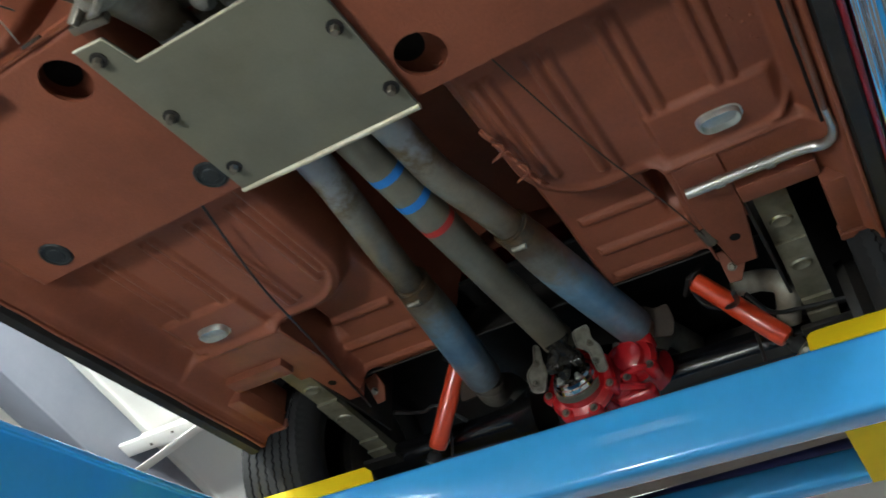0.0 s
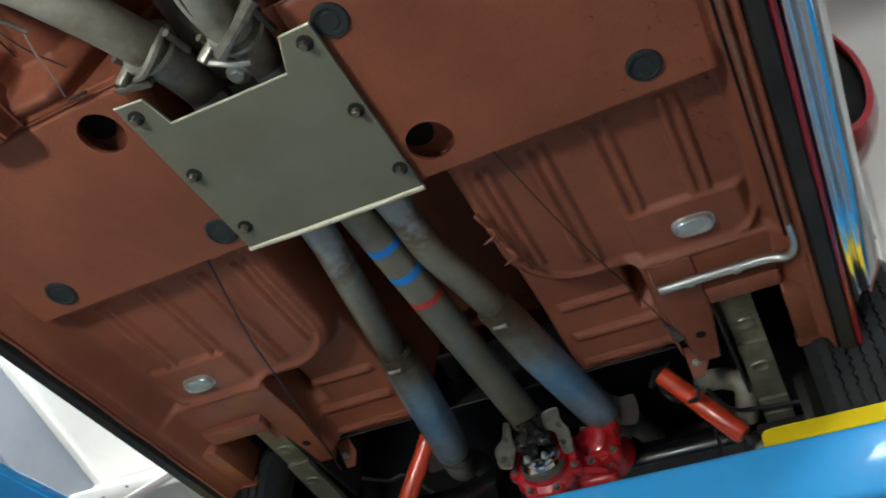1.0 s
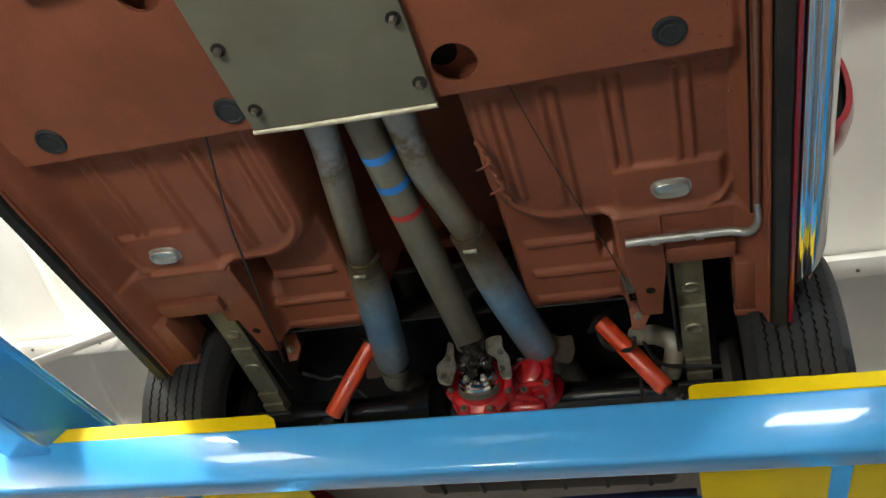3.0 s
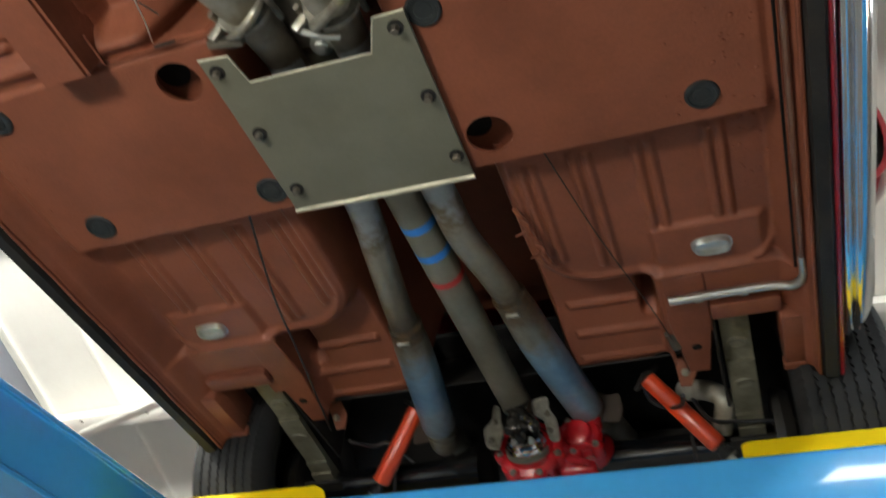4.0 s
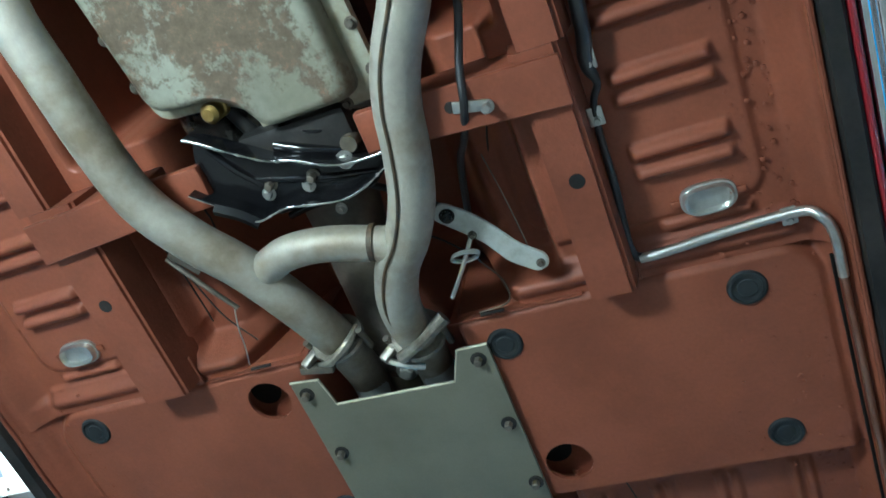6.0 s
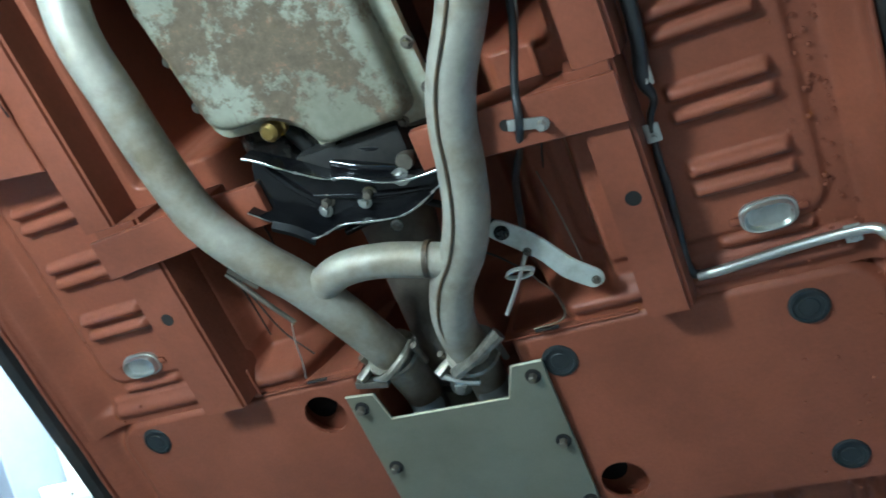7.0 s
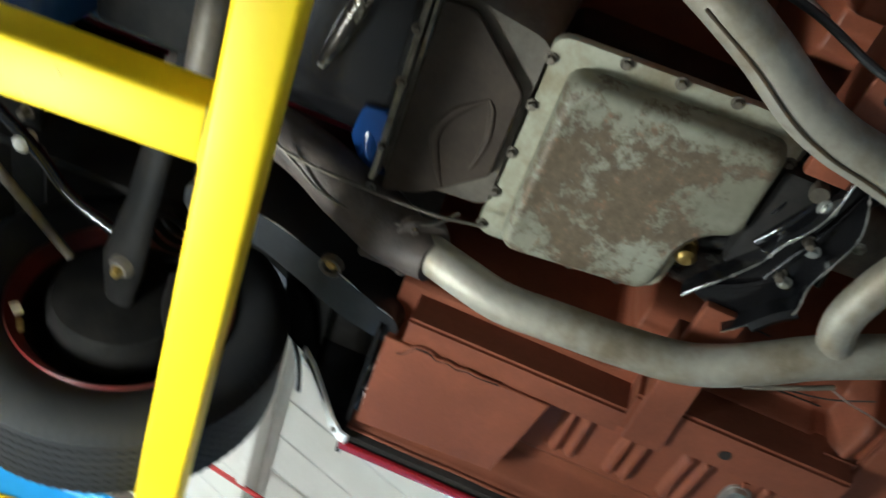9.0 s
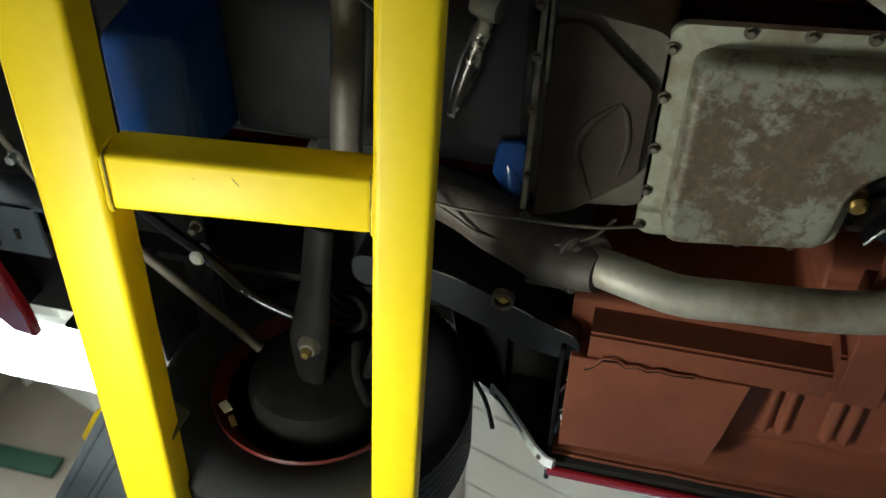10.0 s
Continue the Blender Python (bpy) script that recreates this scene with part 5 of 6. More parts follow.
# mount bolts and oily ribs of the gearbox mount between pan and crossmember
for x, y, z, r in ((0.094, -0.662, 2.19, 0.009), (0.022, -0.641, 2.19, 0.007), (-0.046, -0.646, 2.19, 0.007), (0.05, -0.586, 2.2, 0.006)):
    part("mount_bolt", hexbolt(down(x, y, z), r, 0.009, r * 1.6), STEEL, xm, "oily steel bolt")
for pts, r in (([(-0.008, -0.712, 2.205), (0.04, -0.692, 2.198), (0.088, -0.672, 2.205)], 0.009), ([(0.01, -0.735, 2.212), (0.06, -0.715, 2.206), (0.115, -0.705, 2.212)], 0.007), ([(-0.035, -0.598, 2.2), (0.01, -0.606, 2.195), (0.06, -0.606, 2.2)], 0.006)):
    part("mount_rib", tube(pts, r, 12), BLACK, xm, "oily black rib of the mount")
# turned foot of the rear flange, and raised webs between the two flanges
foot = spline([(x, y + 0.006, 0.0) for x, y in rear_edge[1:4]] , 8)
part("turned_foot", upright_strip(foot, 2.149, 2.156, 0.02), BLACK, xm)
for x0, y0, x1, y1, w in ((-0.06, -0.672, 0.15, -0.628, 0.004), (-0.02, -0.66, 0.1, -0.633, 0.003), (-0.11, -0.74, -0.05, -0.66, 0.005)):
    part("pressed_rib", tube([(x0, y0, 2.193), ((x0 + x1) / 2, (y0 + y1) / 2 + 0.004, 2.189), (x1, y1, 2.193)], w, 10), BLACK, xm)
# ribbed casting between pan and crossmember, with its bolt
for k, (y, z) in enumerate(((-0.728, 2.236), (-0.712, 2.242), (-0.698, 2.25))):
    part("case_rib", box(-0.02, 0.1 - 0.012 * k, y - 0.005, y + 0.004, z, z + 0.06, 0.003, m=pose(0, 0, 0, 0, 0, 4)), SATIN if k else CAST, gearbox)
part("mount_stud", lathe([(0, 0), (0.013, 0), (0.014, 0.003), (0.014, 0.03), (0.018, 0.031), (0.018, 0.05), (0, 0.05)], pose(0.108, -0.682, 2.19), 20), CAST, gearbox, "dull steel mount stud")
part("mount_block", box(-0.07, 0.12, -0.74, -0.6, 2.2, 2.3, 0.015), SATIN, xm)
for x, y in ((-0.037, -0.659), (0.034, -0.652)):
    part("bolt", hexbolt(down(x, y, 2.193), 0.007, 0.016, 0.011), CAST, xm)
for s in (-1, 1):
    part("crossmember_bracket", box(s * 0.19 - 0.055, s * 0.19 + 0.055, -0.725, -0.655, 2.178, 2.2, 0.005), OXIDE, car)

# ---- front exhaust with its crossover
left_pts = [(-0.262, -1.185, 2.19), (-0.254, -1.1, 2.152), (-0.257, -1.02, 2.134), (-0.248, -0.93, 2.13), (-0.238, -0.81, 2.13), (-0.22, -0.71, 2.132), (-0.178, -0.63, 2.138), (-0.122, -0.555, 2.145), (-0.08, -0.47, 2.158), (-0.062, -0.405, 2.178), (-0.058, -0.36, 2.2)]
right_pts = [(0.36, -1.04, 2.17), (0.33, -0.95, 2.14), (0.29, -0.865, 2.13), (0.245, -0.79, 2.13), (0.222, -0.73, 2.13), (0.21, -0.67, 2.13), (0.19, -0.6, 2.132), (0.158, -0.54, 2.14), (0.118, -0.49, 2.148), (0.09, -0.43, 2.162), (0.078, -0.37, 2.185), (0.078, -0.33, 2.205)]
lp = part("front_pipe", tube(left_pts, 0.0345, 32), ALU_PIPE, car, "dull aluminised front exhaust pipe")
rp = part("front_pipe", tube(right_pts, 0.0345, 32), ALU_PIPE, car, "dull aluminised front exhaust pipe with a weld seam")
part("weld_seam", tube([(x - 0.012, y - 0.006, z - 0.0335) for x, y, z in right_pts[1:-1]], 0.0026, 8), RUST, rp, "rusty longitudinal weld seam")
part("crossover", tube([(-0.105, -0.515, 2.15), (-0.082, -0.545, 2.146), (-0.03, -0.563, 2.14), (0.04, -0.558, 2.138), (0.13, -0.53, 2.142)], 0.0275, 28), ALU_PIPE, lp, "curved crossover pipe")
part("weld_bead", tube([(-0.108, -0.522, 2.149), (-0.1, -0.53, 2.148)], 0.03, 24, steps=1), RUST, lp)
part("weld_bead", tube([(0.098, -0.542, 2.14), (0.106, -0.54, 2.14)], 0.0295, 24, steps=1), RUST, rp)
for p, end, nxt, pp in ((lp, (-0.058, -0.36, 2.2), (-0.062, -0.3, 2.228), (-0.068, -0.24, 2.255)), (rp, (0.078, -0.33, 2.205), (0.07, -0.29, 2.23), (0.06, -0.24, 2.255))):
    e, n_ = Vector(end), Vector(nxt)
    d = (n_ - e).normalized()
    part("collector", tube([e, n_, Vector(pp), Vector(pp) + Vector((0, 0.06, 0.005))], [0.036, 0.034, 0.033], 24), TAIL_PIPE, p)
    flange = part("flange", lathe([(0.03, -0.006), (0.046, -0.006), (0.048, 0.0), (0.046, 0.006), (0.03, 0.006)], along(e - d * 0.005, e + d), 32), STRAP, p, "dirty steel pipe flange")
    part("clamp_ear", box(-0.008, 0.008, -0.052, 0.052, -0.007, 0.007, 0.003, m=along(e, e + d) @ pose(0.03, 0.0, 0, 0, 0, 35)), STRAP, flange)
    for a in (-0.05, 0.05):
        part("bolt", tube([e + Vector((a, -0.02, -0.018)), e + Vector((a * 0.9, 0.03, 0.01))], 0.006, 8, steps=1), CAST, flange)
part("clamp_bar", tube([(0.05, -0.32, 2.165), (0.1, -0.347, 2.158), (0.145, -0.372, 2.172)], [0.011, 0.009, 0.013], 10, steps=3), STRAP, rp, "dirty clamp bar")
part("clamp_bolt", tube([(0.02, -0.315, 2.175), (0.05, -0.3, 2.17), (0.075, -0.285, 2.18)], 0.006, 8, steps=2), STEEL, rp)
part("clamp_bar", box(-0.03, 0.03, -0.007, 0.007, -0.01, 0.01, 0.003, m=pose(-0.102, -0.334, 2.17, 0, 0, 10)), CAST, lp, "dark clamp bar")
part("clamp_strap", tube([(-0.09, -0.345, 2.16), (-0.06, -0.352, 2.15), (-0.025, -0.372, 2.165), (-0.018, -0.38, 2.2)], [0.004, 0.008, 0.008, 0.004], 8), STRAP, lp, "dirty clamp strap")
part("nut", hexbolt(pose(0.016, -0.25, 2.235, 180), 0.012, 0.012, 0.02), STEEL, rp)
# header collectors
part("header_collector", tube([(-0.262, -1.15, 2.165), (-0.268, -1.19, 2.185), (-0.262, -1.25, 2.205), (-0.235, -1.34, 2.225), (-0.2, -1.45, 2.24), (-0.18, -1.7, 2.29)], [0.037, 0.046, 0.058, 0.056, 0.046, 0.034], 28), MANIFOLD, lp, "brown heat-stained exhaust manifold outlet")
FACE = along((-0.262, -1.185, 2.188), (-0.262, -1.12, 2.07))
flange = part("manifold_flange", slab(soft_outline([(-0.062, -0.03), (-0.03, -0.05), (0.045, -0.05), (0.07, -0.01), (0.06, 0.045), (0.0, 0.06), (-0.05, 0.04)], 0.02, 5), -0.012, 0.008, 0.003, m=FACE), MANIFOLD, lp, "scaled cast iron manifold flange")
for dx, dy in ((-0.045, -0.02), (0.05, -0.02)):
    part("bolt", hexbolt(FACE @ pose(dx, dy, 0.008), 0.007, 0.01, 0.011), MANIFOLD, flange)
part("manifold_lug", box(-0.325, -0.265, -1.28, -1.2, 2.172, 2.19, 0.009, segments=3), MANIFOLD, lp)
part("lug_hole", lathe([(0, 0.001), (0.009, 0.001), (0.009, -0.004)], down(-0.28, -1.235, 2.172), 18), DEEP, lp)
part("heat_wire", tube([(-0.12, -1.55, 2.19), (-0.169, -1.443, 2.17), (-0.176, -1.3, 2.168), (-0.173, -1.18, 2.17), (-0.168, -1.1, 2.185)], 0.003, 8), CAST, car, "thin dull steel line")
part("heat_wire", tube([(-0.12, -1.55, 2.19), (-0.19, -1.42, 2.175), (-0.22, -1.364, 2.17), (-0.23, -1.27, 2.168), (-0.205, -1.18, 2.18), (-0.18, -1.14, 2.21)], 0.003, 8), CAST, car, "thin dull steel line")

# ---- bell housing, dust cover, engine oil pan
bell = part("bell_housing", loft([(soft_outline([(-0.175, -1.29), (0.18, -1.28), (0.15, -1.1), (-0.155, -1.1)], 0.03), 2.222), (soft_outline([(-0.19, -1.29), (0.2, -1.28), (0.17, -1.1), (-0.17, -1.1)], 0.03), 2.25), (soft_outline([(-0.22, -1.3), (0.22, -1.3), (0.2, -1.09), (-0.2, -1.09)], 0.03), 2.42)]), BELL_TAN, car, "dirty brown bell housing", 45)
part("dust_cover", slab(soft_outline([(-0.195, -1.278), (0.16, -1.27), (0.16, -1.217), (0.069, -1.116), (-0.088, -1.118), (-0.172, -1.212)], 0.012, 4), 2.205, 2.214, 0.002), DUSTY, bell, "dusty pressed inspection cover")
part("pressed_bow", tube([(0.04, -1.16, 2.2045), (0.0, -1.2, 2.204), (-0.05, -1.22, 2.204), (-0.1, -1.205, 2.204), (-0.14, -1.185, 2.2045)], [0.002, 0.008, 0.009, 0.007, 0.002], 12, flat=0.5), DUSTY, bell)
part("pressed_bow", tube([(0.04, -1.16, 2.2045), (0.02, -1.15, 2.204), (-0.03, -1.142, 2.204), (-0.09, -1.15, 2.2045)], [0.002, 0.006, 0.006, 0.002], 12, flat=0.5), DUSTY, bell)
part("flange", box(-0.205, 0.21, -1.294, -1.284, 2.188, 2.3, 0.002, m=pose(0, 0, 0, 0, 0, 1.5)), STRAP, bell, "thin block flange")
part("flange", box(0.07, 0.2, -1.276, -1.27, 2.186, 2.3, 0.002), STRAP, bell, "thin bright plate edge")
for x in (-0.185, -0.1, 0.02, 0.11, 0.19):
    part("bolt", hexbolt(down(x, -1.29, 2.19), 0.006, 0.008, 0.009), CAST, bell)
def sump(x0, x1, y0, y1, r):
    return soft_outline([(x0, y0 - 0.006), (x1, y0 + 0.008), (x1 - 0.002, y1 + 0.004), (x0 + 0.003, y1 - 0.006)], r)


oil = part("oil_pan", loft([(sump(-0.115, 0.082, -1.965, -1.842, 0.02), 2.118), (sump(-0.125, 0.092, -1.974, -1.836, 0.022), 2.121), (sump(-0.132, 0.1, -1.982, -1.832, 0.024), 2.13), (sump(-0.135, 0.104, -1.986, -1.829, 0.026), 2.16), (sump(-0.14, 0.12, -1.99, -1.825, 0.026), 2.27)]), ENGINE_BLUE, car, "glossy blue engine oil pan", 50)
# shallow rear part, coloured black for the shade it lies in
part("shallow_pan", box(-0.13, 0.15, -1.826, -1.5, 2.245, 2.27, 0.012, segments=3), DEEP, oil, "rear part of the pan, its shade put into black colour")
for x, y in ((0.112, -1.97), (0.122, -1.9), (0.12, -1.84)):
    part("bolt", hexbolt(down(x, y, 2.262), 0.006, 0.008, 0.009), CAST, oil)
part("block_skirt", box(-0.15, 0.18, -2.0, -1.3, 2.26, 2.42, 0.02), BLACK, car, "dark engine block")
part("blue_web", slab(soft_outline([(-0.085, -1.35), (-0.08, -1.302), (-0.2, -1.302), (-0.205, -1.33), (-0.15, -1.36)], 0.01, 3), 2.25, 2.3, 0.003), ENGINE_BLUE, car, "blue painted block lug")
part("blue_sleeve", tube([(-0.06, -1.35, 2.29), (-0.13, -1.33, 2.27), (-0.21, -1.31, 2.26)], [0.012, 0.02, 0.024], 16), ENGINE_BLUE, car, "blue painted block casting")
part("idler_rod", tube([(0.18, -1.36, 2.24), (0.13, -1.377, 2.23), (0.026, -1.409, 2.23), (-0.035, -1.428, 2.235)], [0.012, 0.0165, 0.015, 0.009], 24), IDLER, car, "oily steel idler rod, bright at one end")
part("oil_filter_tube", tube([(0.3, -1.57, 2.14), (0.2, -1.555, 2.13), (-0.02, -1.575, 2.135), (-0.12, -1.585, 2.15)], 0.026, 24), BELL_TAN, car, "grey cross tube under the engine")
part("steering_rod", tube([(0.25, -1.56, 2.12), (0.21, -1.53, 2.11), (0.17, -1.46, 2.12), (0.2, -1.42, 2.15)], 0.005, 10), LINE_BLACK, car)
part("knuckle", lathe([(0.0, -0.03), (0.026, -0.026), (0.03, 0.0), (0.024, 0.03), (0, 0.034)], pose(0.165, -1.37, 2.222, 70, 20) @ Matrix.Scale(0.8, 4), 20), STEEL, car, "pale cast knuckle")
part("engine_crossmember", loft([(soft_outline([(-0.45, -1.68), (0.45, -1.68), (0.45, -1.52), (-0.45, -1.52)], 0.02), 2.255), (soft_outline([(-0.47, -1.69), (0.47, -1.69), (0.47, -1.51), (-0.47, -1.51)], 0.02), 2.34)]), DEEP, car, "black engine crossmember")

# ---- suspension and front aprons, both sides
for s in (-1, 1):
    def q(x, y, z=0.0):
        return (s * x, y, z)
    leg = [q(0.315, -1.6)[:2], q(0.319, -1.462)[:2], q(0.343, -1.378)[:2], q(0.4, -1.251)[:2], q(0.435, -1.165)[:2], q(0.5, -1.165)[:2], q(0.479, -1.27)[:2], q(0.426, -1.38)[:2], q(0.393, -1.452)[:2], q(0.385, -1.6)[:2]]
    arm = part("chassis_leg", loft([(soft_outline(leg, 0.03), 2.17), (soft_outline(leg, 0.03), 2.178), (soft_outline([(x * 0.99, y) for x, y in leg], 0.03), 2.3)]), LEG_BLACK, car, "worn black chassis leg with highlights painted on its edges", 50)
    collar = lathe([(0.013, 0.002), (0.014, 0.01), (0.0175, 0.0125), (0.0205, 0.0105), (0.0215, 0.002), (0.0215, -0.004), (0.0, -0.004)], down(*q(0.362, -1.314, 2.168)), 32)
    eye = part("tie_down_bolt", collar, CAST, arm, "dull steel bolt in a collar")
    part("bolt_head", hexbolt(down(*q(0.362, -1.314, 2.169)), 0.008, 0.006, 0.012), BRASS, eye, "brassy bolt head")
    # bright steel strips stand in for highlights along the leg's edges
    for u, v in (((0.32, -1.455), (0.342, -1.382)), ((0.378, -1.3), (0.398, -1.256)), ((0.418, -1.215), (0.43, -1.18))):
        part("edge_highlight", tube([q(*u, 2.17), q((u[0] + v[0]) / 2 - 0.002, (u[1] + v[1]) / 2, 2.1695), q(*v, 2.17)], [0.0006, 0.0016, 0.0006], 6), STEEL, arm, "bright strip painted as a highlight on the edge")
    lca = part("lower_control_arm", tube([q(0.28, -1.665, 2.19), q(0.42, -1.68, 2.17), q(0.555, -1.697, 2.15), q(0.66, -1.7, 2.14)], [0.03, 0.033, 0.046, 0.03], 20, flat=0.5), DEEP, car, "black lower control arm")
    part("ball_joint", lathe([(0, 0.02), (0.016, 0.018), (0.024, 0.008), (0.028, -0.02), (0, -0.03)], down(*q(0.545, -1.69, 2.135)), 24), CAST, lca)
    part("grease_nipple", lathe([(0, 0.014), (0.008, 0.012), (0.012, 0), (0, 0)], down(*q(0.545, -1.69, 2.115)), 12), BRASS, lca)
    part("strut_rod", tube([q(0.62, -1.82, 2.165), q(0.52, -1.925, 2.168), q(0.404, -2.049, 2.172), q(0.34, -2.12, 2.18)], 0.0105, 14), BELL_TAN, car, "bare steel strut rod")
    part("sway_bar", tube([q(0.54, -1.75, 2.2), q(0.5, -1.84, 2.2), q(0.43, -1.92, 2.21), q(0.3, -2.1, 2.24), (0, -2.12, 2.25)], 0.012, 14), BLACK, car, "black sway bar")
    link = part("sway_link", lathe([(0.012, 0), (0.016, 0.006), (0.016, 0.036), (0.012, 0.04), (0, 0.04)], down(*q(0.425, -1.945, 2.235)), 18), PURLIN_WHITE, car, "white bush of the sway bar link")
    for dx in (-0.04, 0.04):
        part("link_nut", hexbolt(down(*q(0.41 + dx, -1.94 + dx * 0.3, 2.235)), 0.009, 0.02, 0.014), CAST, link)
    part("tie_rod", tube([q(0.2, -1.5, 2.2), q(0.42, -1.53, 2.17), q(0.62, -1.58, 2.15)], 0.011, 12), DEEP, car, "black tie rod")
    part("coil_spring", tube([q(0.55 + 0.05 * math.cos(k * 0.8), -1.66 + 0.05 * math.sin(k * 0.8), 2.24 + 0.0035 * k) for k in range(44)], 0.007, 8, steps=2), DEEP, car)
    drum = part("brake_drum", lathe([(0.0, -0.04), (0.1, -0.04), (0.135, -0.03), (0.145, 0.0), (0.145, 0.05), (0, 0.05)], along(q(0.69, FW[0], FW[1]), q(0.8, FW[0], FW[1])), 40), DEEP, car, "black brake backing plate")
    part("spindle_bolt", hexbolt(along(q(0.625, -1.7, 2.15), q(0.5, -1.7, 2.1)), 0.011, 0.012, 0.017), CAST, drum, "dull steel nut")
    part("steering_arm", tube([q(0.615, -1.62, 2.22), q(0.63, -1.6, 2.15), q(0.65, -1.56, 2.1)], [0.016, 0.012, 0.012], 12), DEEP, drum)
    part("inner_fender", box(min(s * 0.5, s * 0.52), max(s * 0.5, s * 0.52), -2.5, -1.19, 2.28, 2.75, 0.004), DEEP, car, "black inner fender panel")
    part("splash_shield", slab([q(0.45, -1.2)[:2], q(0.85, -1.2)[:2], q(0.85, -1.19)[:2], q(0.45, -1.19)[:2]], 2.152, 2.75, 0.002), DEEP, car, "black splash shield")
    own = bmesh.new()
    rows_ = [[own.verts.new(q(x, FW[0] + 0.41 * math.cos(a), FW[1] + 0.41 * math.sin(a))) for x in (0.5, 0.65, 0.8)] for a in np.linspace(0.35, 3.0, 28)]
    for a, b in zip(rows_, rows_[1:]):
        own.faces.new((a[0], a[1], b[1], b[0])), own.faces.new((a[1], a[2], b[2], b[1]))
    thicken(part("wheelhouse", own, DEEP, car, "black front wheelhouse"), 0.004)
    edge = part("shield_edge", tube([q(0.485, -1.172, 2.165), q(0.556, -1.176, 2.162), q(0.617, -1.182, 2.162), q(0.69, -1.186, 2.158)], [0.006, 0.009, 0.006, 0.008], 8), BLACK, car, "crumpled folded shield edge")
    # steel and white slivers stand in for glints on the crumpled edge
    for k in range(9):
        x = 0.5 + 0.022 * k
        part("shield_glint", slab([(0, 0), (0.016, 0.003), (0.022, 0.001), (0.01, -0.003)], 0, 0.0008, 0, m=Matrix.Translation(q(x, -1.178 + 0.006 * math.sin(5 * k), 2.153 + 0.002 * math.cos(3 * k))) @ pose(0, 0, 0, 35 * math.sin(2 * k), 20 * math.cos(3 * k), 180 * (s < 0) + 25 * math.sin(4 * k))), STEEL if k % 3 else WHITE_EDGE, edge, "bright sliver painted as a glint on the shield")
    YZ = Matrix.Translation((s * 0.74, 0, 0)) @ Matrix(((0, 0, 1, 0), (1, 0, 0, 0), (0, 1, 0, 0), (0, 0, 0, 1)))
    part("fender_gusset", slab([(-1.34, 2.272), (-1.21, 2.122), (-1.19, 2.13), (-1.185, 2.55), (-1.5, 2.55), (-1.42, 2.32)], -0.003, 0.003, 0.001, m=YZ), BLACK, car, "gloss black fender gusset")
    pts = [(-1.345, 2.278), (-1.31, 2.245), (-1.265, 2.19), (-1.225, 2.138), (-1.2, 2.116), (-1.183, 2.112)]
    own = bmesh.new()
    rings = [[own.verts.new((s * (0.74 + dx), y + dy, z + dz)) for dx, dy, dz in ((-0.012, 0.004, 0.004), (-0.013, 0, -0.001), (0.012, -0.002, -0.003), (0.014, 0.004, 0.006))] for y, z in pts]
    for a, b in zip(rings, rings[1:]):
        for k in range(4):
            own.faces.new((a[k], a[(k + 1) % 4], b[(k + 1) % 4], b[k]))
    own.faces.new(rings[0]), own.faces.new(rings[-1][::-1])
    lip_ = part("fender_lip", own, WHITE_EDGE, car, "rear lip of the front fender, its glare painted white", 60)
    for y, z in ((-1.325, 2.257), (-1.213, 2.124)):
        part("screw", hexbolt(along((s * 0.74, y, z), (s * 0.74, y - 0.07, z - 0.08)), 0.004, 0.004, 0.006), CAST, lip_)

# ---- gear lever linkage on the tunnel side
lev = part("linkage_lever", slab(soft_outline([(-0.016, -0.014), (0.03, -0.021), (0.07, -0.02), (0.12, -0.012), (0.165, -0.017), (0.178, -0.004), (0.17, 0.016), (0.12, 0.023), (0.075, 0.013), (0.03, 0.015), (-0.012, 0.018)], 0.012, 4), 2.176, 2.182, 0.0012, m=Matrix.Translation((0.208, -0.54, 0)) @ pose(0, 0, 0, 0, 0, 46)), ZINC_DULL, car, "pale zinc plated linkage lever")
for x, y, r in ((0.212, -0.536, 0.012), (0.238, -0.495, 0.007), (0.322, -0.422, 0.007)):
    part("pin", hexbolt(down(x, y, 2.176), r * 0.7, 0.006, r), GREASE if r > 0.01 else CAST, lev)
part("pin_rod", tube([(0.236, -0.495, 2.176), (0.212, -0.458, 2.152), (0.182, -0.418, 2.14)], 0.0035, 8), STEEL, lev)
for z in (2.158, 2.15):
    part("retainer_ring", tube([(0.222 + 0.021 * math.cos(a), -0.474 + 0.01 * math.sin(a), z + 0.006 * math.sin(a)) for a in np.linspace(0, 6.28, 13)], 0.002, 8, steps=3), STEEL, lev)
part("clevis_wire", tube([(0.232, -0.465, 2.17), (0.228, -0.435, 2.2), (0.246, -0.392, 2.21), (0.243, -0.352, 2.208), (0.19, -0.344, 2.208)], 0.0014, 6, steps=5), CAST, lev)
part("side_wire", tube([(0.232, -0.47, 2.16), (0.19, -0.49, 2.19), (0.15, -0.5, 2.22)], 0.0018, 6), LINE_BLACK, lev)
part("shift_rod", tube([(0.21, -0.54, 2.19), (0.15, -0.56, 2.24), (0.05, -0.6, 2.28)], 0.006, 10), SATIN, lev)
part("linkage_wire", tube([(0.31, -0.43, 2.19), (0.3, -0.52, 2.2), (0.285, -0.6, 2.215)], 0.0011, 6), CAST, lev)
cable = part("speedometer_cable", tube([(0.35, -1.0, 2.2), (0.345, -0.85, 2.17), (0.318, -0.75, 2.145), (0.308, -0.7, 2.132), (0.285, -0.65, 2.16), (0.255, -0.6, 2.2), (0.22, -0.5, 2.26)], 0.006, 10), LINE_BLACK, car, "black sheathed cable in a zinc clip")
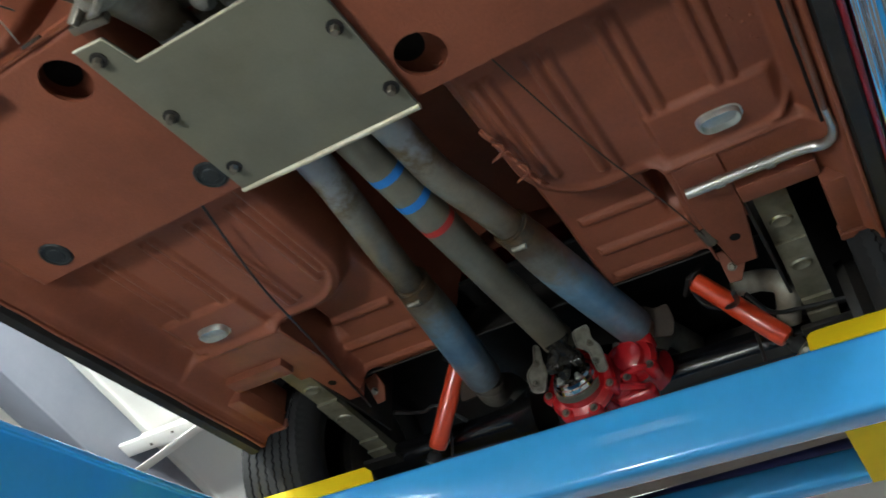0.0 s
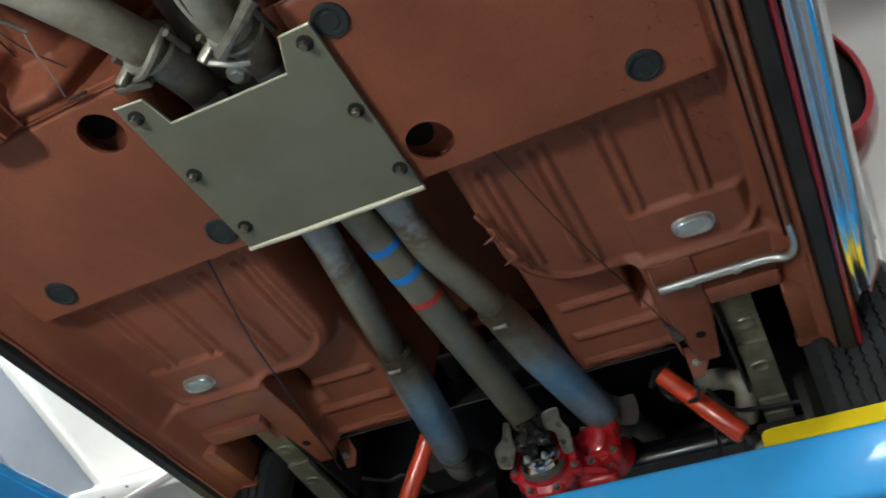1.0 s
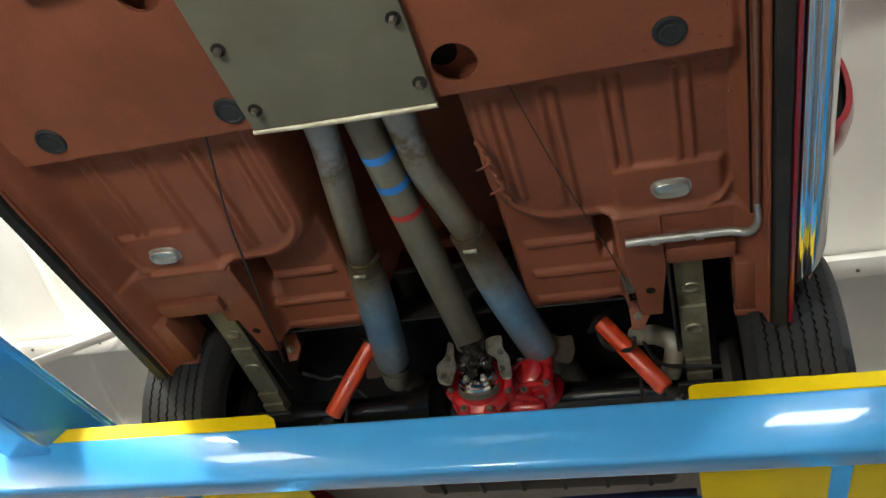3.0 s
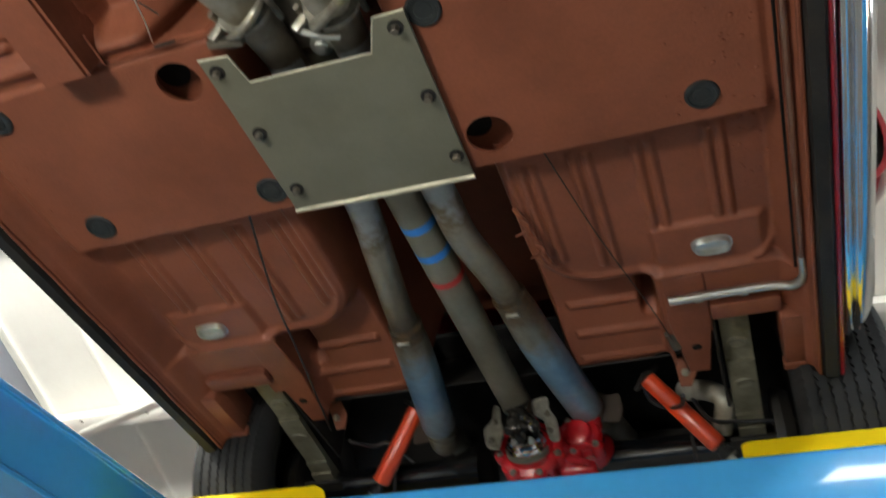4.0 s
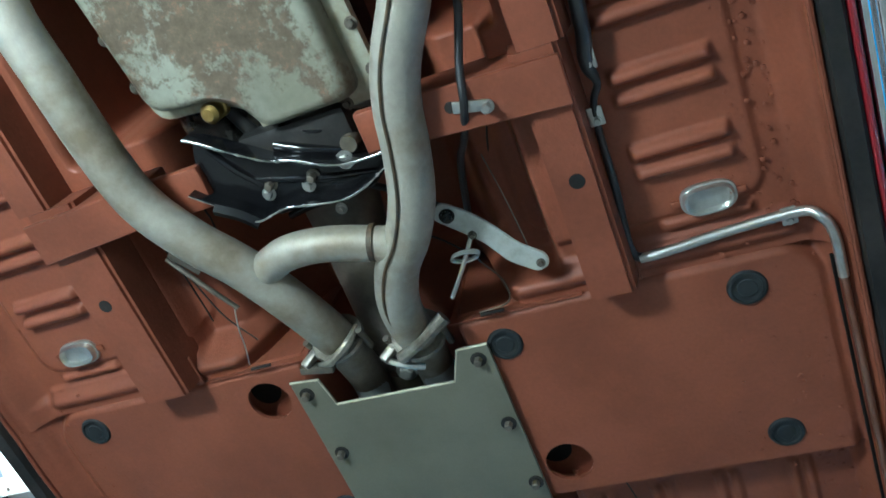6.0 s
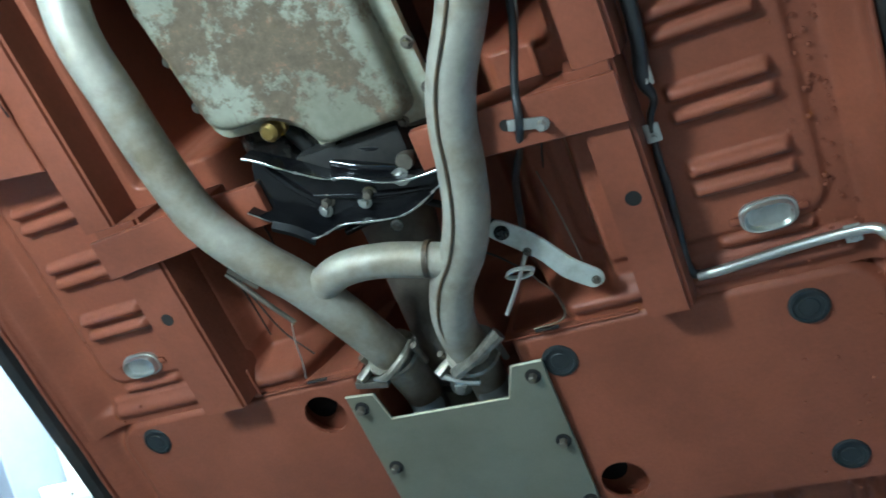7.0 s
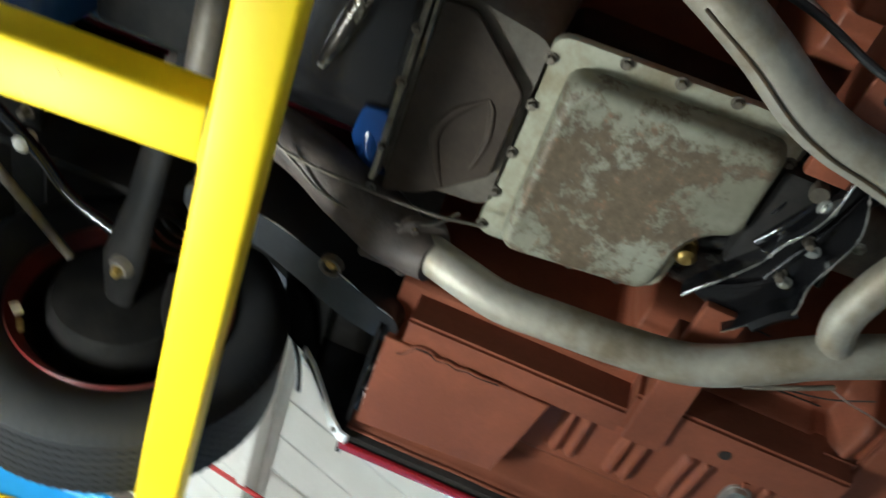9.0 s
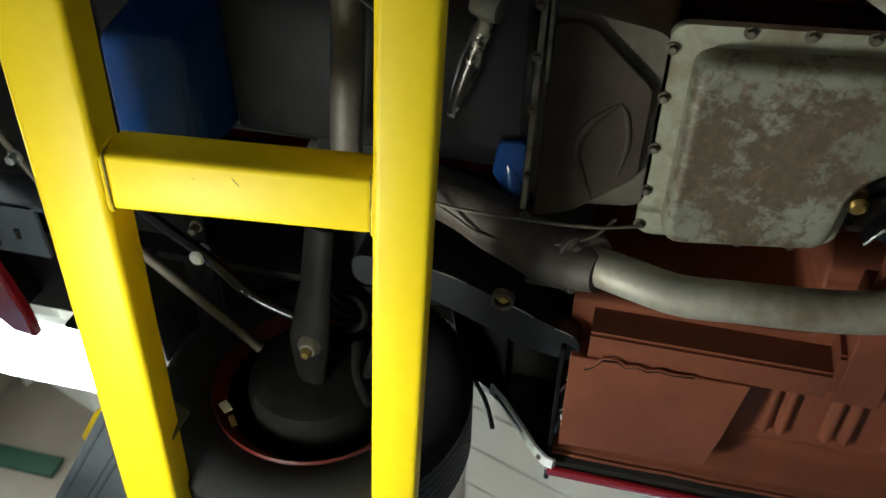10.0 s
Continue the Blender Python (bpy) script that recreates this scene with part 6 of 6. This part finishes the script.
part("cable_clip", box(-0.022, 0.028, -0.008, 0.008, -0.002, 0.002, 0.001, m=pose(0.313, -0.697, 2.134, 0, 0, 12)), STEEL, cable)
part("clip_nut", hexbolt(down(0.337, -0.69, 2.135), 0.007, 0.016, 0.01), STEEL, cable)
part("hole", lathe([(0, 0.0006), (0.0085, 0.0006), (0.0085, -0.003)], down(0.288, -0.702, 2.138), 20), SATIN, cable)
part("bleed_line", tube([(0.35, -0.92, 2.2), (0.345, -0.85, 2.19), (0.335, -0.81, 2.18)], 0.006, 10), STEEL, cable)
# left side brake linkage wires
rod = part("brake_rod", tube([(-0.285, -0.585, 2.205), (-0.265, -0.56, 2.2), (-0.235, -0.515, 2.198), (-0.204, -0.466, 2.2)], 0.0045, 8), CAST, car, "thin steel brake rod")
part("rod_clip", box(-0.03, 0.03, -0.012, 0.012, -0.002, 0.002, 0.001, m=pose(-0.25, -0.575, 2.2, 0, 0, 50)), CAST, rod)
part("clevis_wire", tube([(-0.21, -0.47, 2.2), (-0.222, -0.43, 2.198), (-0.23, -0.39, 2.2), (-0.24, -0.354, 2.2)], 0.0013, 6), STEEL, rod)
part("wire_hook", tube([(-0.3, -0.55, 2.25), (-0.26, -0.45, 2.23), (-0.21, -0.39, 2.215)], 0.0016, 6), LINE_BLACK, rod)

# folded seams and tabs of the floor beside the tunnel
for pts in ([(-0.335, -0.64, 2.268), (-0.32, -0.52, 2.2725), (-0.315, -0.42, 2.2725)], [(-0.3, -0.665, 2.272), (-0.24, -0.64, 2.3), (-0.235, -0.56, 2.3)], [(0.3, -0.64, 2.272), (0.275, -0.56, 2.285), (0.262, -0.45, 2.29)], [(0.225, -0.63, 2.31), (0.25, -0.61, 2.3), (0.252, -0.56, 2.298)]):
    part("seam_line", tube(pts, 0.0016, 6, steps=2), SATIN, car, "thin dark folded seam")

# ---- outer body
BODY = [(-2.62, 0.6, 2.52, 2.62), (-2.5, 0.78, 2.46, 2.78), (-2.05, 0.88, 2.4, 2.84), (-1.9, 0.89, 2.22, 2.85), (-1.6, 0.88, 2.2, 2.86), (-1.1, 0.86, 2.2, 2.87), (-0.5, 0.855, 2.2, 2.88), (0.2, 0.855, 2.2, 2.9), (0.6, 0.865, 2.2, 2.92), (0.9, 0.9, 2.2, 2.92), (1.3, 0.91, 2.22, 2.92), (1.8, 0.88, 2.26, 2.9), (2.1, 0.82, 2.3, 2.86), (2.22, 0.7, 2.4, 2.8)]
ys = np.linspace(-2.62, 2.22, 90)
own = bmesh.new()
rings = []
for y in ys:
    w, z0, z1 = (float(np.interp(y, [b[0] for b in BODY], [b[k] for b in BODY])) for k in (1, 2, 3))
    prof = [(w - 0.04, z0), (w - 0.005, z0 + 0.06), (w + 0.015, z0 + 0.22), (w + 0.01, z0 + 0.36), (w - 0.02, z1 - 0.1), (w - 0.08, z1 - 0.02), (w - 0.25, z1 + 0.02), (0, z1 + 0.05)]
    fine = []
    for a, b in zip(prof, prof[1:]):
        fine += [(a[0] + (b[0] - a[0]) * t / 4, a[1] + (b[1] - a[1]) * t / 4) for t in range(4)]
    fine.append(prof[-1])
    both = [(x, z) for x, z in fine] + [(-x, z) for x, z in fine[-2::-1]]
    rings.append([own.verts.new((x, y, z)) for x, z in both])
for a, b in zip(rings, rings[1:]):
    for k in range(len(a) - 1):
        c = (a[k].co + b[k + 1].co) / 2
        if abs(c.x) > 0.7 and any((c.y - wy) ** 2 + (c.z - wz) ** 2 < 0.385 ** 2 for wy, wz in (RW,)) or abs(c.x) > 0.7 and (c.y - FW[0]) ** 2 + (c.z - FW[1]) ** 2 < 0.49 ** 2:
            continue
        own.faces.new((a[k], a[k + 1], b[k + 1], b[k]))
own.faces.new(rings[0]), own.faces.new(rings[-1][::-1])
for v in [v for v in own.verts if not v.link_faces]:
    own.verts.remove(v)
shell = thicken(part("body_shell", own, BODY_RED, car, "dark red painted coupe body", 40), 0.004)
cab = loft([([(-0.7, -0.75), (0.7, -0.75), (0.74, 1.35), (-0.74, 1.35)], 2.93), ([(-0.62, -0.35), (0.62, -0.35), (0.62, 0.75), (-0.62, 0.75)], 3.3), ([(-0.5, -0.2), (0.5, -0.2), (0.5, 0.55), (-0.5, 0.55)], 3.34)])
part("roof_panel", cab, BODY_RED, car)
part("front_valance", box(-0.6, 0.6, -2.61, -2.575, 2.36, 2.5, 0.015), BODY_RED, car, "red painted front valance")
part("front_tray", box(-0.82, 0.82, -2.56, -2.0, 2.335, 2.35, 0.004), DEEP, car, "black front underbody panel")
for s in (-1, 1):
    part("front_apron", box(min(s * 0.83, s * 0.845), max(s * 0.83, s * 0.845), -2.44, -2.0, 2.3, 2.5, 0.004), DEEP, car, "black inner front apron")
    part("valance_flange", slab([q_ if s > 0 else (-q_[0], q_[1]) for q_ in ((0.55, -2.47), (0.6, -2.455), (0.7, -2.435), (0.778, -2.43), (0.765, -2.49), (0.7, -2.545), (0.55, -2.53))], 2.198, 2.23, 0.006), BODY_RED, car, "red painted lower corner of the valance")
    part("corner_panel", box(min(s * 0.55, s * 0.76), max(s * 0.55, s * 0.76), -2.53, -2.5, 2.228, 2.34, 0.004), DEEP, car)
    mount = part("bumper_bracket", box(min(s * 0.36, s * 0.5), max(s * 0.36, s * 0.5), -2.45, -2.3, 2.2, 2.212, 0.003), LIFT_GREY, car, "dull grey steel bumper bracket")
    part("bracket_web", box(min(s * 0.36, s * 0.372), max(s * 0.36, s * 0.372), -2.45, -2.1, 2.2, 2.3, 0.003), LIFT_GREY, mount)
    for bx, by in ((0.44, -2.36), (0.47, -2.42)):
        part("slot", tube([(s * bx - 0.012, by, 2.199), (s * bx + 0.012, by, 2.199)], 0.006, 10, steps=1), SATIN, mount)
    part("bolt", hexbolt(down(s * 0.245, -2.305, 2.215), 0.011, 0.02, 0.016), STEEL, mount)
    part("bracket_rod", tube([(s * 0.2, -2.33, 2.22), (s * 0.3, -2.28, 2.22), (s * 0.37, -2.25, 2.23)], 0.008, 10), CAST, mount)
bumper = part("front_bumper", tube([(-0.9, -2.35, 2.46), (-0.9, -2.4, 2.46), (-0.87, -2.56, 2.46), (-0.7, -2.66, 2.46), (0, -2.68, 2.46), (0.7, -2.66, 2.46), (0.87, -2.56, 2.46), (0.9, -2.4, 2.46), (0.9, -2.35, 2.46)], 0.05, 20, flat=0.45), CHROME, car, "polished chrome front bumper")
for s in (-1, 1):
    part("fender_edge", tube([(s * 0.88, FW[0] + 0.385 * math.cos(a), FW[1] + 0.385 * math.sin(a)) for a in np.linspace(0.3, 3.1, 20)], 0.006, 8, steps=2), SATIN, car)
    # rear side scoop ahead of the wheel, open to the front
    own = bmesh.new()
    rings = []
    for y, rx, rz in ((0.335, 0.076, 0.155), (0.34, 0.088, 0.167), (0.37, 0.092, 0.172), (0.42, 0.086, 0.155), (0.48, 0.068, 0.12), (0.54, 0.04, 0.075), (0.58, 0.012, 0.02)):
        rings.append([own.verts.new((s * (0.868 + rx * math.cos(a) + 0.02 * math.sin(a)), y + 0.06 * math.cos(a), 2.455 + rz * math.sin(a))) for a in np.linspace(-1.57, 1.57, 18)])
    for a, b in zip(rings, rings[1:]):
        for k in range(17):
            own.faces.new((a[k], a[k + 1], b[k + 1], b[k]))
    scoop = thicken(part("side_scoop", own, BODY_RED, car, "dark red side air scoop", 50), 0.004)
    # dark sheet across the opening stands in for the scoop's inner shade
    own = bmesh.new()
    own.faces.new([own.verts.new((s * (0.868 + 0.082 * math.cos(a) + 0.018 * math.sin(a)), 0.362 + 0.06 * math.cos(a), 2.455 + 0.16 * math.sin(a))) for a in np.linspace(-1.57, 1.57, 18)])
    thicken(part("scoop_shade", own, DEEP, scoop, "dark sheet standing in for the shade inside the scoop"), 0.003)



# ---------------------------------------------------------------- the lift
lift = thing("vehicle_lift", "blue and yellow steel vehicle lift frame carrying a car", "vehicle lift")


def beam(name, x0, x1, y0, y1, z0, z1, mat, m=None, bevel=0.013, label=""):
    return part(name, box(x0, x1, y0, y1, z0, z1, bevel, m, segments=4), mat, lift, label)


# rear: two crossbeams with wheel trays between them
rear = beam("rear_crossbeam", -1.25, 1.25, -0.045, 0.045, -0.0675, 0.0675, LIFT_BLUE, pose(0, 0.822, 1.9125, 5.5), label="glossy blue rectangular crossbeam")
back = beam("rear_crossbeam", -1.25, 1.25, 1.33, 1.40, 1.945, 2.015, LIFT_BLUE, label="slim glossy blue rear crossbar")
def wavy_edge(x0, x1, y, amp, n):
    """Points along an uneven torch-cut edge."""
    return [(x0 + (x1 - x0) * k / n, y + rng.uniform(-amp, amp)) for k in range(n + 1)]


for s, xa, xb, fa, fb, welds, xs in ((-1, -1.1, -0.415, -0.93, -0.352, ((-1.03, 0.03), (-0.76, 0.03), (-0.455, 0.03)), -0.66), (1, 0.56, 1.15, 0.562, 1.15, ((0.615, 0.055), (0.86, 0.035)), 0.845)):
    lip = [(xa, 0.0), (xb, 0.0)]
    if s > 0:
        lip += wavy_edge(xb, xa + 0.024, 0.058, 0.0009, 60) + [(xa + 0.01, 0.055), (xa + 0.003, 0.049), (xa, 0.04)]
    else:
        lip += [(xb - 0.022, 0.04), (xb - 0.05, 0.062)] + wavy_edge(xb - 0.06, xa + 0.01, 0.062, 0.0005, 50)[0:] + [(xa - 0.01, 0.061)]
    PLANE = pose(0, 0.79, 1.978, 62)
    tray = part("wheel_tray", slab(lip, 0, 0.006, 0, m=PLANE), LIFT_YELLOW, lift, "yellow sheet steel wheel tray lip")
    # floor under the wheel, bent up at the back to the crossbar
    for y0, y1, z, tilt in ((0.865, 1.16, 1.866, 0.0), (1.16, 1.338, 1.866, 24.0)):
        part("tray_floor", slab([(fa, 0.0), (fb, 0.0), (fb, y1 - y0 + 0.01), (fa, y1 - y0 + 0.01)], -0.003, 0.003, 0.001, m=pose(0, y0, z, tilt)), LIFT_YELLOW, tray)
    for x, w in welds:
        for k in range(5):
            u = x + w * (k - 2) / 2.4
            own = lathe([(0, -0.004), (0.009, -0.003), (0.013, 0.0), (0.009, 0.003), (0, 0.004)], PLANE @ pose(u, rng.uniform(0.003, 0.007), -0.001) @ Matrix.Diagonal((rng.uniform(1.0, 1.5), rng.uniform(0.5, 0.8), 1, 1)), 12)
            part("weld_bead", own, LIFT_BLUE, tray, "blue weld bead")
    if s < 0:
        for chip in ([(-0.05, 0.012), (-0.03, 0.008), (-0.01, 0.016), (0.02, 0.014), (0.04, 0.02), (0.03, 0.024), (-0.005, 0.022), (-0.045, 0.024)], [(-0.052, 0.024), (-0.036, 0.022), (-0.03, 0.03), (-0.048, 0.032)]):
            part("chipped_paint", slab(chip, -0.0008, 0.0004, 0, m=PLANE @ pose(-0.735, 0.018, -0.0004)), SCUFF, tray, "dark chipped paint patch")
    else:
        for u in (0.835, 0.852, 0.865):
            part("chipped_paint", slab([(u - 0.004, 0.04), (u + 0.005, 0.041), (u + 0.002, 0.045)], -0.0008, 0.0004, 0, m=PLANE @ pose(0, 0, -0.0004)), SCUFF, tray, "dark chipped paint patch")
    # flat blue stay welded under the tray, narrowing away from the beam
    part("tray_stay", slab([(xs - 0.03, 0.0), (xs + 0.03, 0.0), (xs + 0.021, 0.03), (xs + 0.021, 0.5), (xs - 0.021, 0.5), (xs - 0.021, 0.03)], -0.012, -0.006, 0.0015, m=pose(0, 0.862, 1.868, 2)), LIFT_BLUE, lift, "flat blue stay under the wheel tray")
part("locking_rod", tube([(-0.35, 1.45, 2.05), (0.1, 1.45, 2.062), (0.55, 1.45, 2.075)], 0.013, 14, steps=2), NAVY, lift, "dark navy painted locking rod")
# side rails
for s in (-1, 1):
    prof = [(1.045, 2.125), (1.18, 2.125), (1.18, 2.11), (1.082, 2.11), (1.082, 1.955), (1.18, 1.955), (1.18, 1.94), (1.045, 1.94), (1.045, 1.955), (1.062, 1.955), (1.062, 2.11), (1.045, 2.11)]
    web = bmesh.new()
    ends = [[web.verts.new((s * px, y, pz)) for px, pz in prof] for y in (-3.65, 0.2)]
    for k in range(12):
        web.faces.new((ends[0][k], ends[0][(k + 1) % 12], ends[1][(k + 1) % 12], ends[1][k]))
    web.faces.new(ends[0]), web.faces.new(ends[1][::-1])
    web.transform(Matrix.Translation((0, 0.775, 2.1)) @ pose(0, 0, 0, 3.8) @ Matrix.Translation((0, 0, -2.1)))
    bmesh.ops.bevel(web, geom=[e for e in web.edges if e.calc_length() > 1], offset=0.003, segments=1, affect="EDGES")
    side = part("side_rail", web, LIFT_BLUE, lift, "glossy blue channel side rail")
# front: the yellow ladder under the front wheels
LAD = Matrix.Translation((0.04, -1.452, 1.895)) @ pose(0, 0, 0, 8.7, -2.45, 2.5)
for y0, y1 in ((-0.002, 0.078), (-0.459, -0.363)):
    own = box(-1.25, 1.25, y0, y1, 0.0, 0.08, 0.011, m=LAD, segments=3)
    part("ladder_rail", own, LIFT_YELLOW, lift, "yellow square tube ladder rail")
for x in (-1.15, -0.03, 0.93):
    own = box(x - 0.046, x + 0.046, -0.364, -0.001, 0.012, 0.08, 0.01, m=LAD, segments=3)
    rung = part("ladder_rung", own, LIFT_YELLOW, lift, "yellow square tube rung")
    for y in (-0.364, -0.001):
        bead_line = [LAD @ Vector(v) for v in ((x - 0.047, y, 0.07), (x - 0.047, y, 0.03), (x - 0.044, y, 0.013), (x - 0.02, y, 0.0105), (x + 0.02, y, 0.011), (x + 0.044, y, 0.013), (x + 0.047, y, 0.03), (x + 0.047, y, 0.07))]
        part("weld_bead", tube(bead_line, [rng.uniform(0.002, 0.0048) for _ in range(24)], 8, steps=3), LIFT_YELLOW, rung)
        shift = Vector((0, 0.0042 if y < -0.1 else -0.0042, -0.0002))
        part("undercut", tube([q_ + shift for q_ in bead_line[1:-1]], [rng.uniform(0.0003, 0.0012) for _ in range(20)], 6, steps=3), SCUFF, rung, "dark undercut beside the weld")
    for k in range(3):
        a = LAD @ Vector((x + rng.uniform(-0.03, 0.03), rng.uniform(-0.3, -0.05), 0.0118))
        part("scratch", tube([a, a + Vector((rng.uniform(-0.02, 0.02), rng.uniform(-0.02, 0.02), 0))], 0.0004, 6, steps=1), SCUFF, rung)
ARM = Matrix.Translation((-0.47, -1.945, 1.85)) @ pose(0, 0, 0, 0, 0, 31)
carriage = part("swing_arm", box(-0.95, 0.0, -0.005, 0.125, 0.0, 0.07, 0.006, m=ARM), LIFT_GREY, lift, "dark grey steel swing arm")
for y in (0.0, 0.055, 0.12):
    part("arm_edge", tube([ARM @ Vector((-0.94, y, 0.0)), ARM @ Vector((-0.5, y, 0.0)), ARM @ Vector((-0.02, y, 0.0))], 0.009, 12, steps=2), LIFT_GREY, carriage)
for x in (-0.35, -0.55):
    part("bolt", hexbolt(ARM @ pose(x, 0.085, 0.0, 180), 0.011, 0.012, 0.018), STEEL, carriage)
part("gusset", slab([(-0.796, -2.181), (-0.883, -2.161), (-0.87, -1.94), (-0.66, -1.93), (-0.66, -2.08), (-0.699, -2.122)], 1.979, 1.991, 0.002), LIFT_YELLOW, carriage, "yellow gusset plate")
# posts that carry the frame
for x, y, z in ((-1.0, -2.75, 1.69), (1.0, -2.75, 1.69), (-1.0, 2.1, 1.92), (1.0, 2.1, 1.92)):
    post = part("post", box(x - 0.06, x + 0.06, y - 0.06, y + 0.06, 0.012, z, 0.008), LIFT_BLUE, lift, "blue square steel lift post")
    part("base_plate", box(x - 0.2, x + 0.2, y - 0.2, y + 0.2, 0.0, 0.014, 0.003), LIFT_BLUE, post)
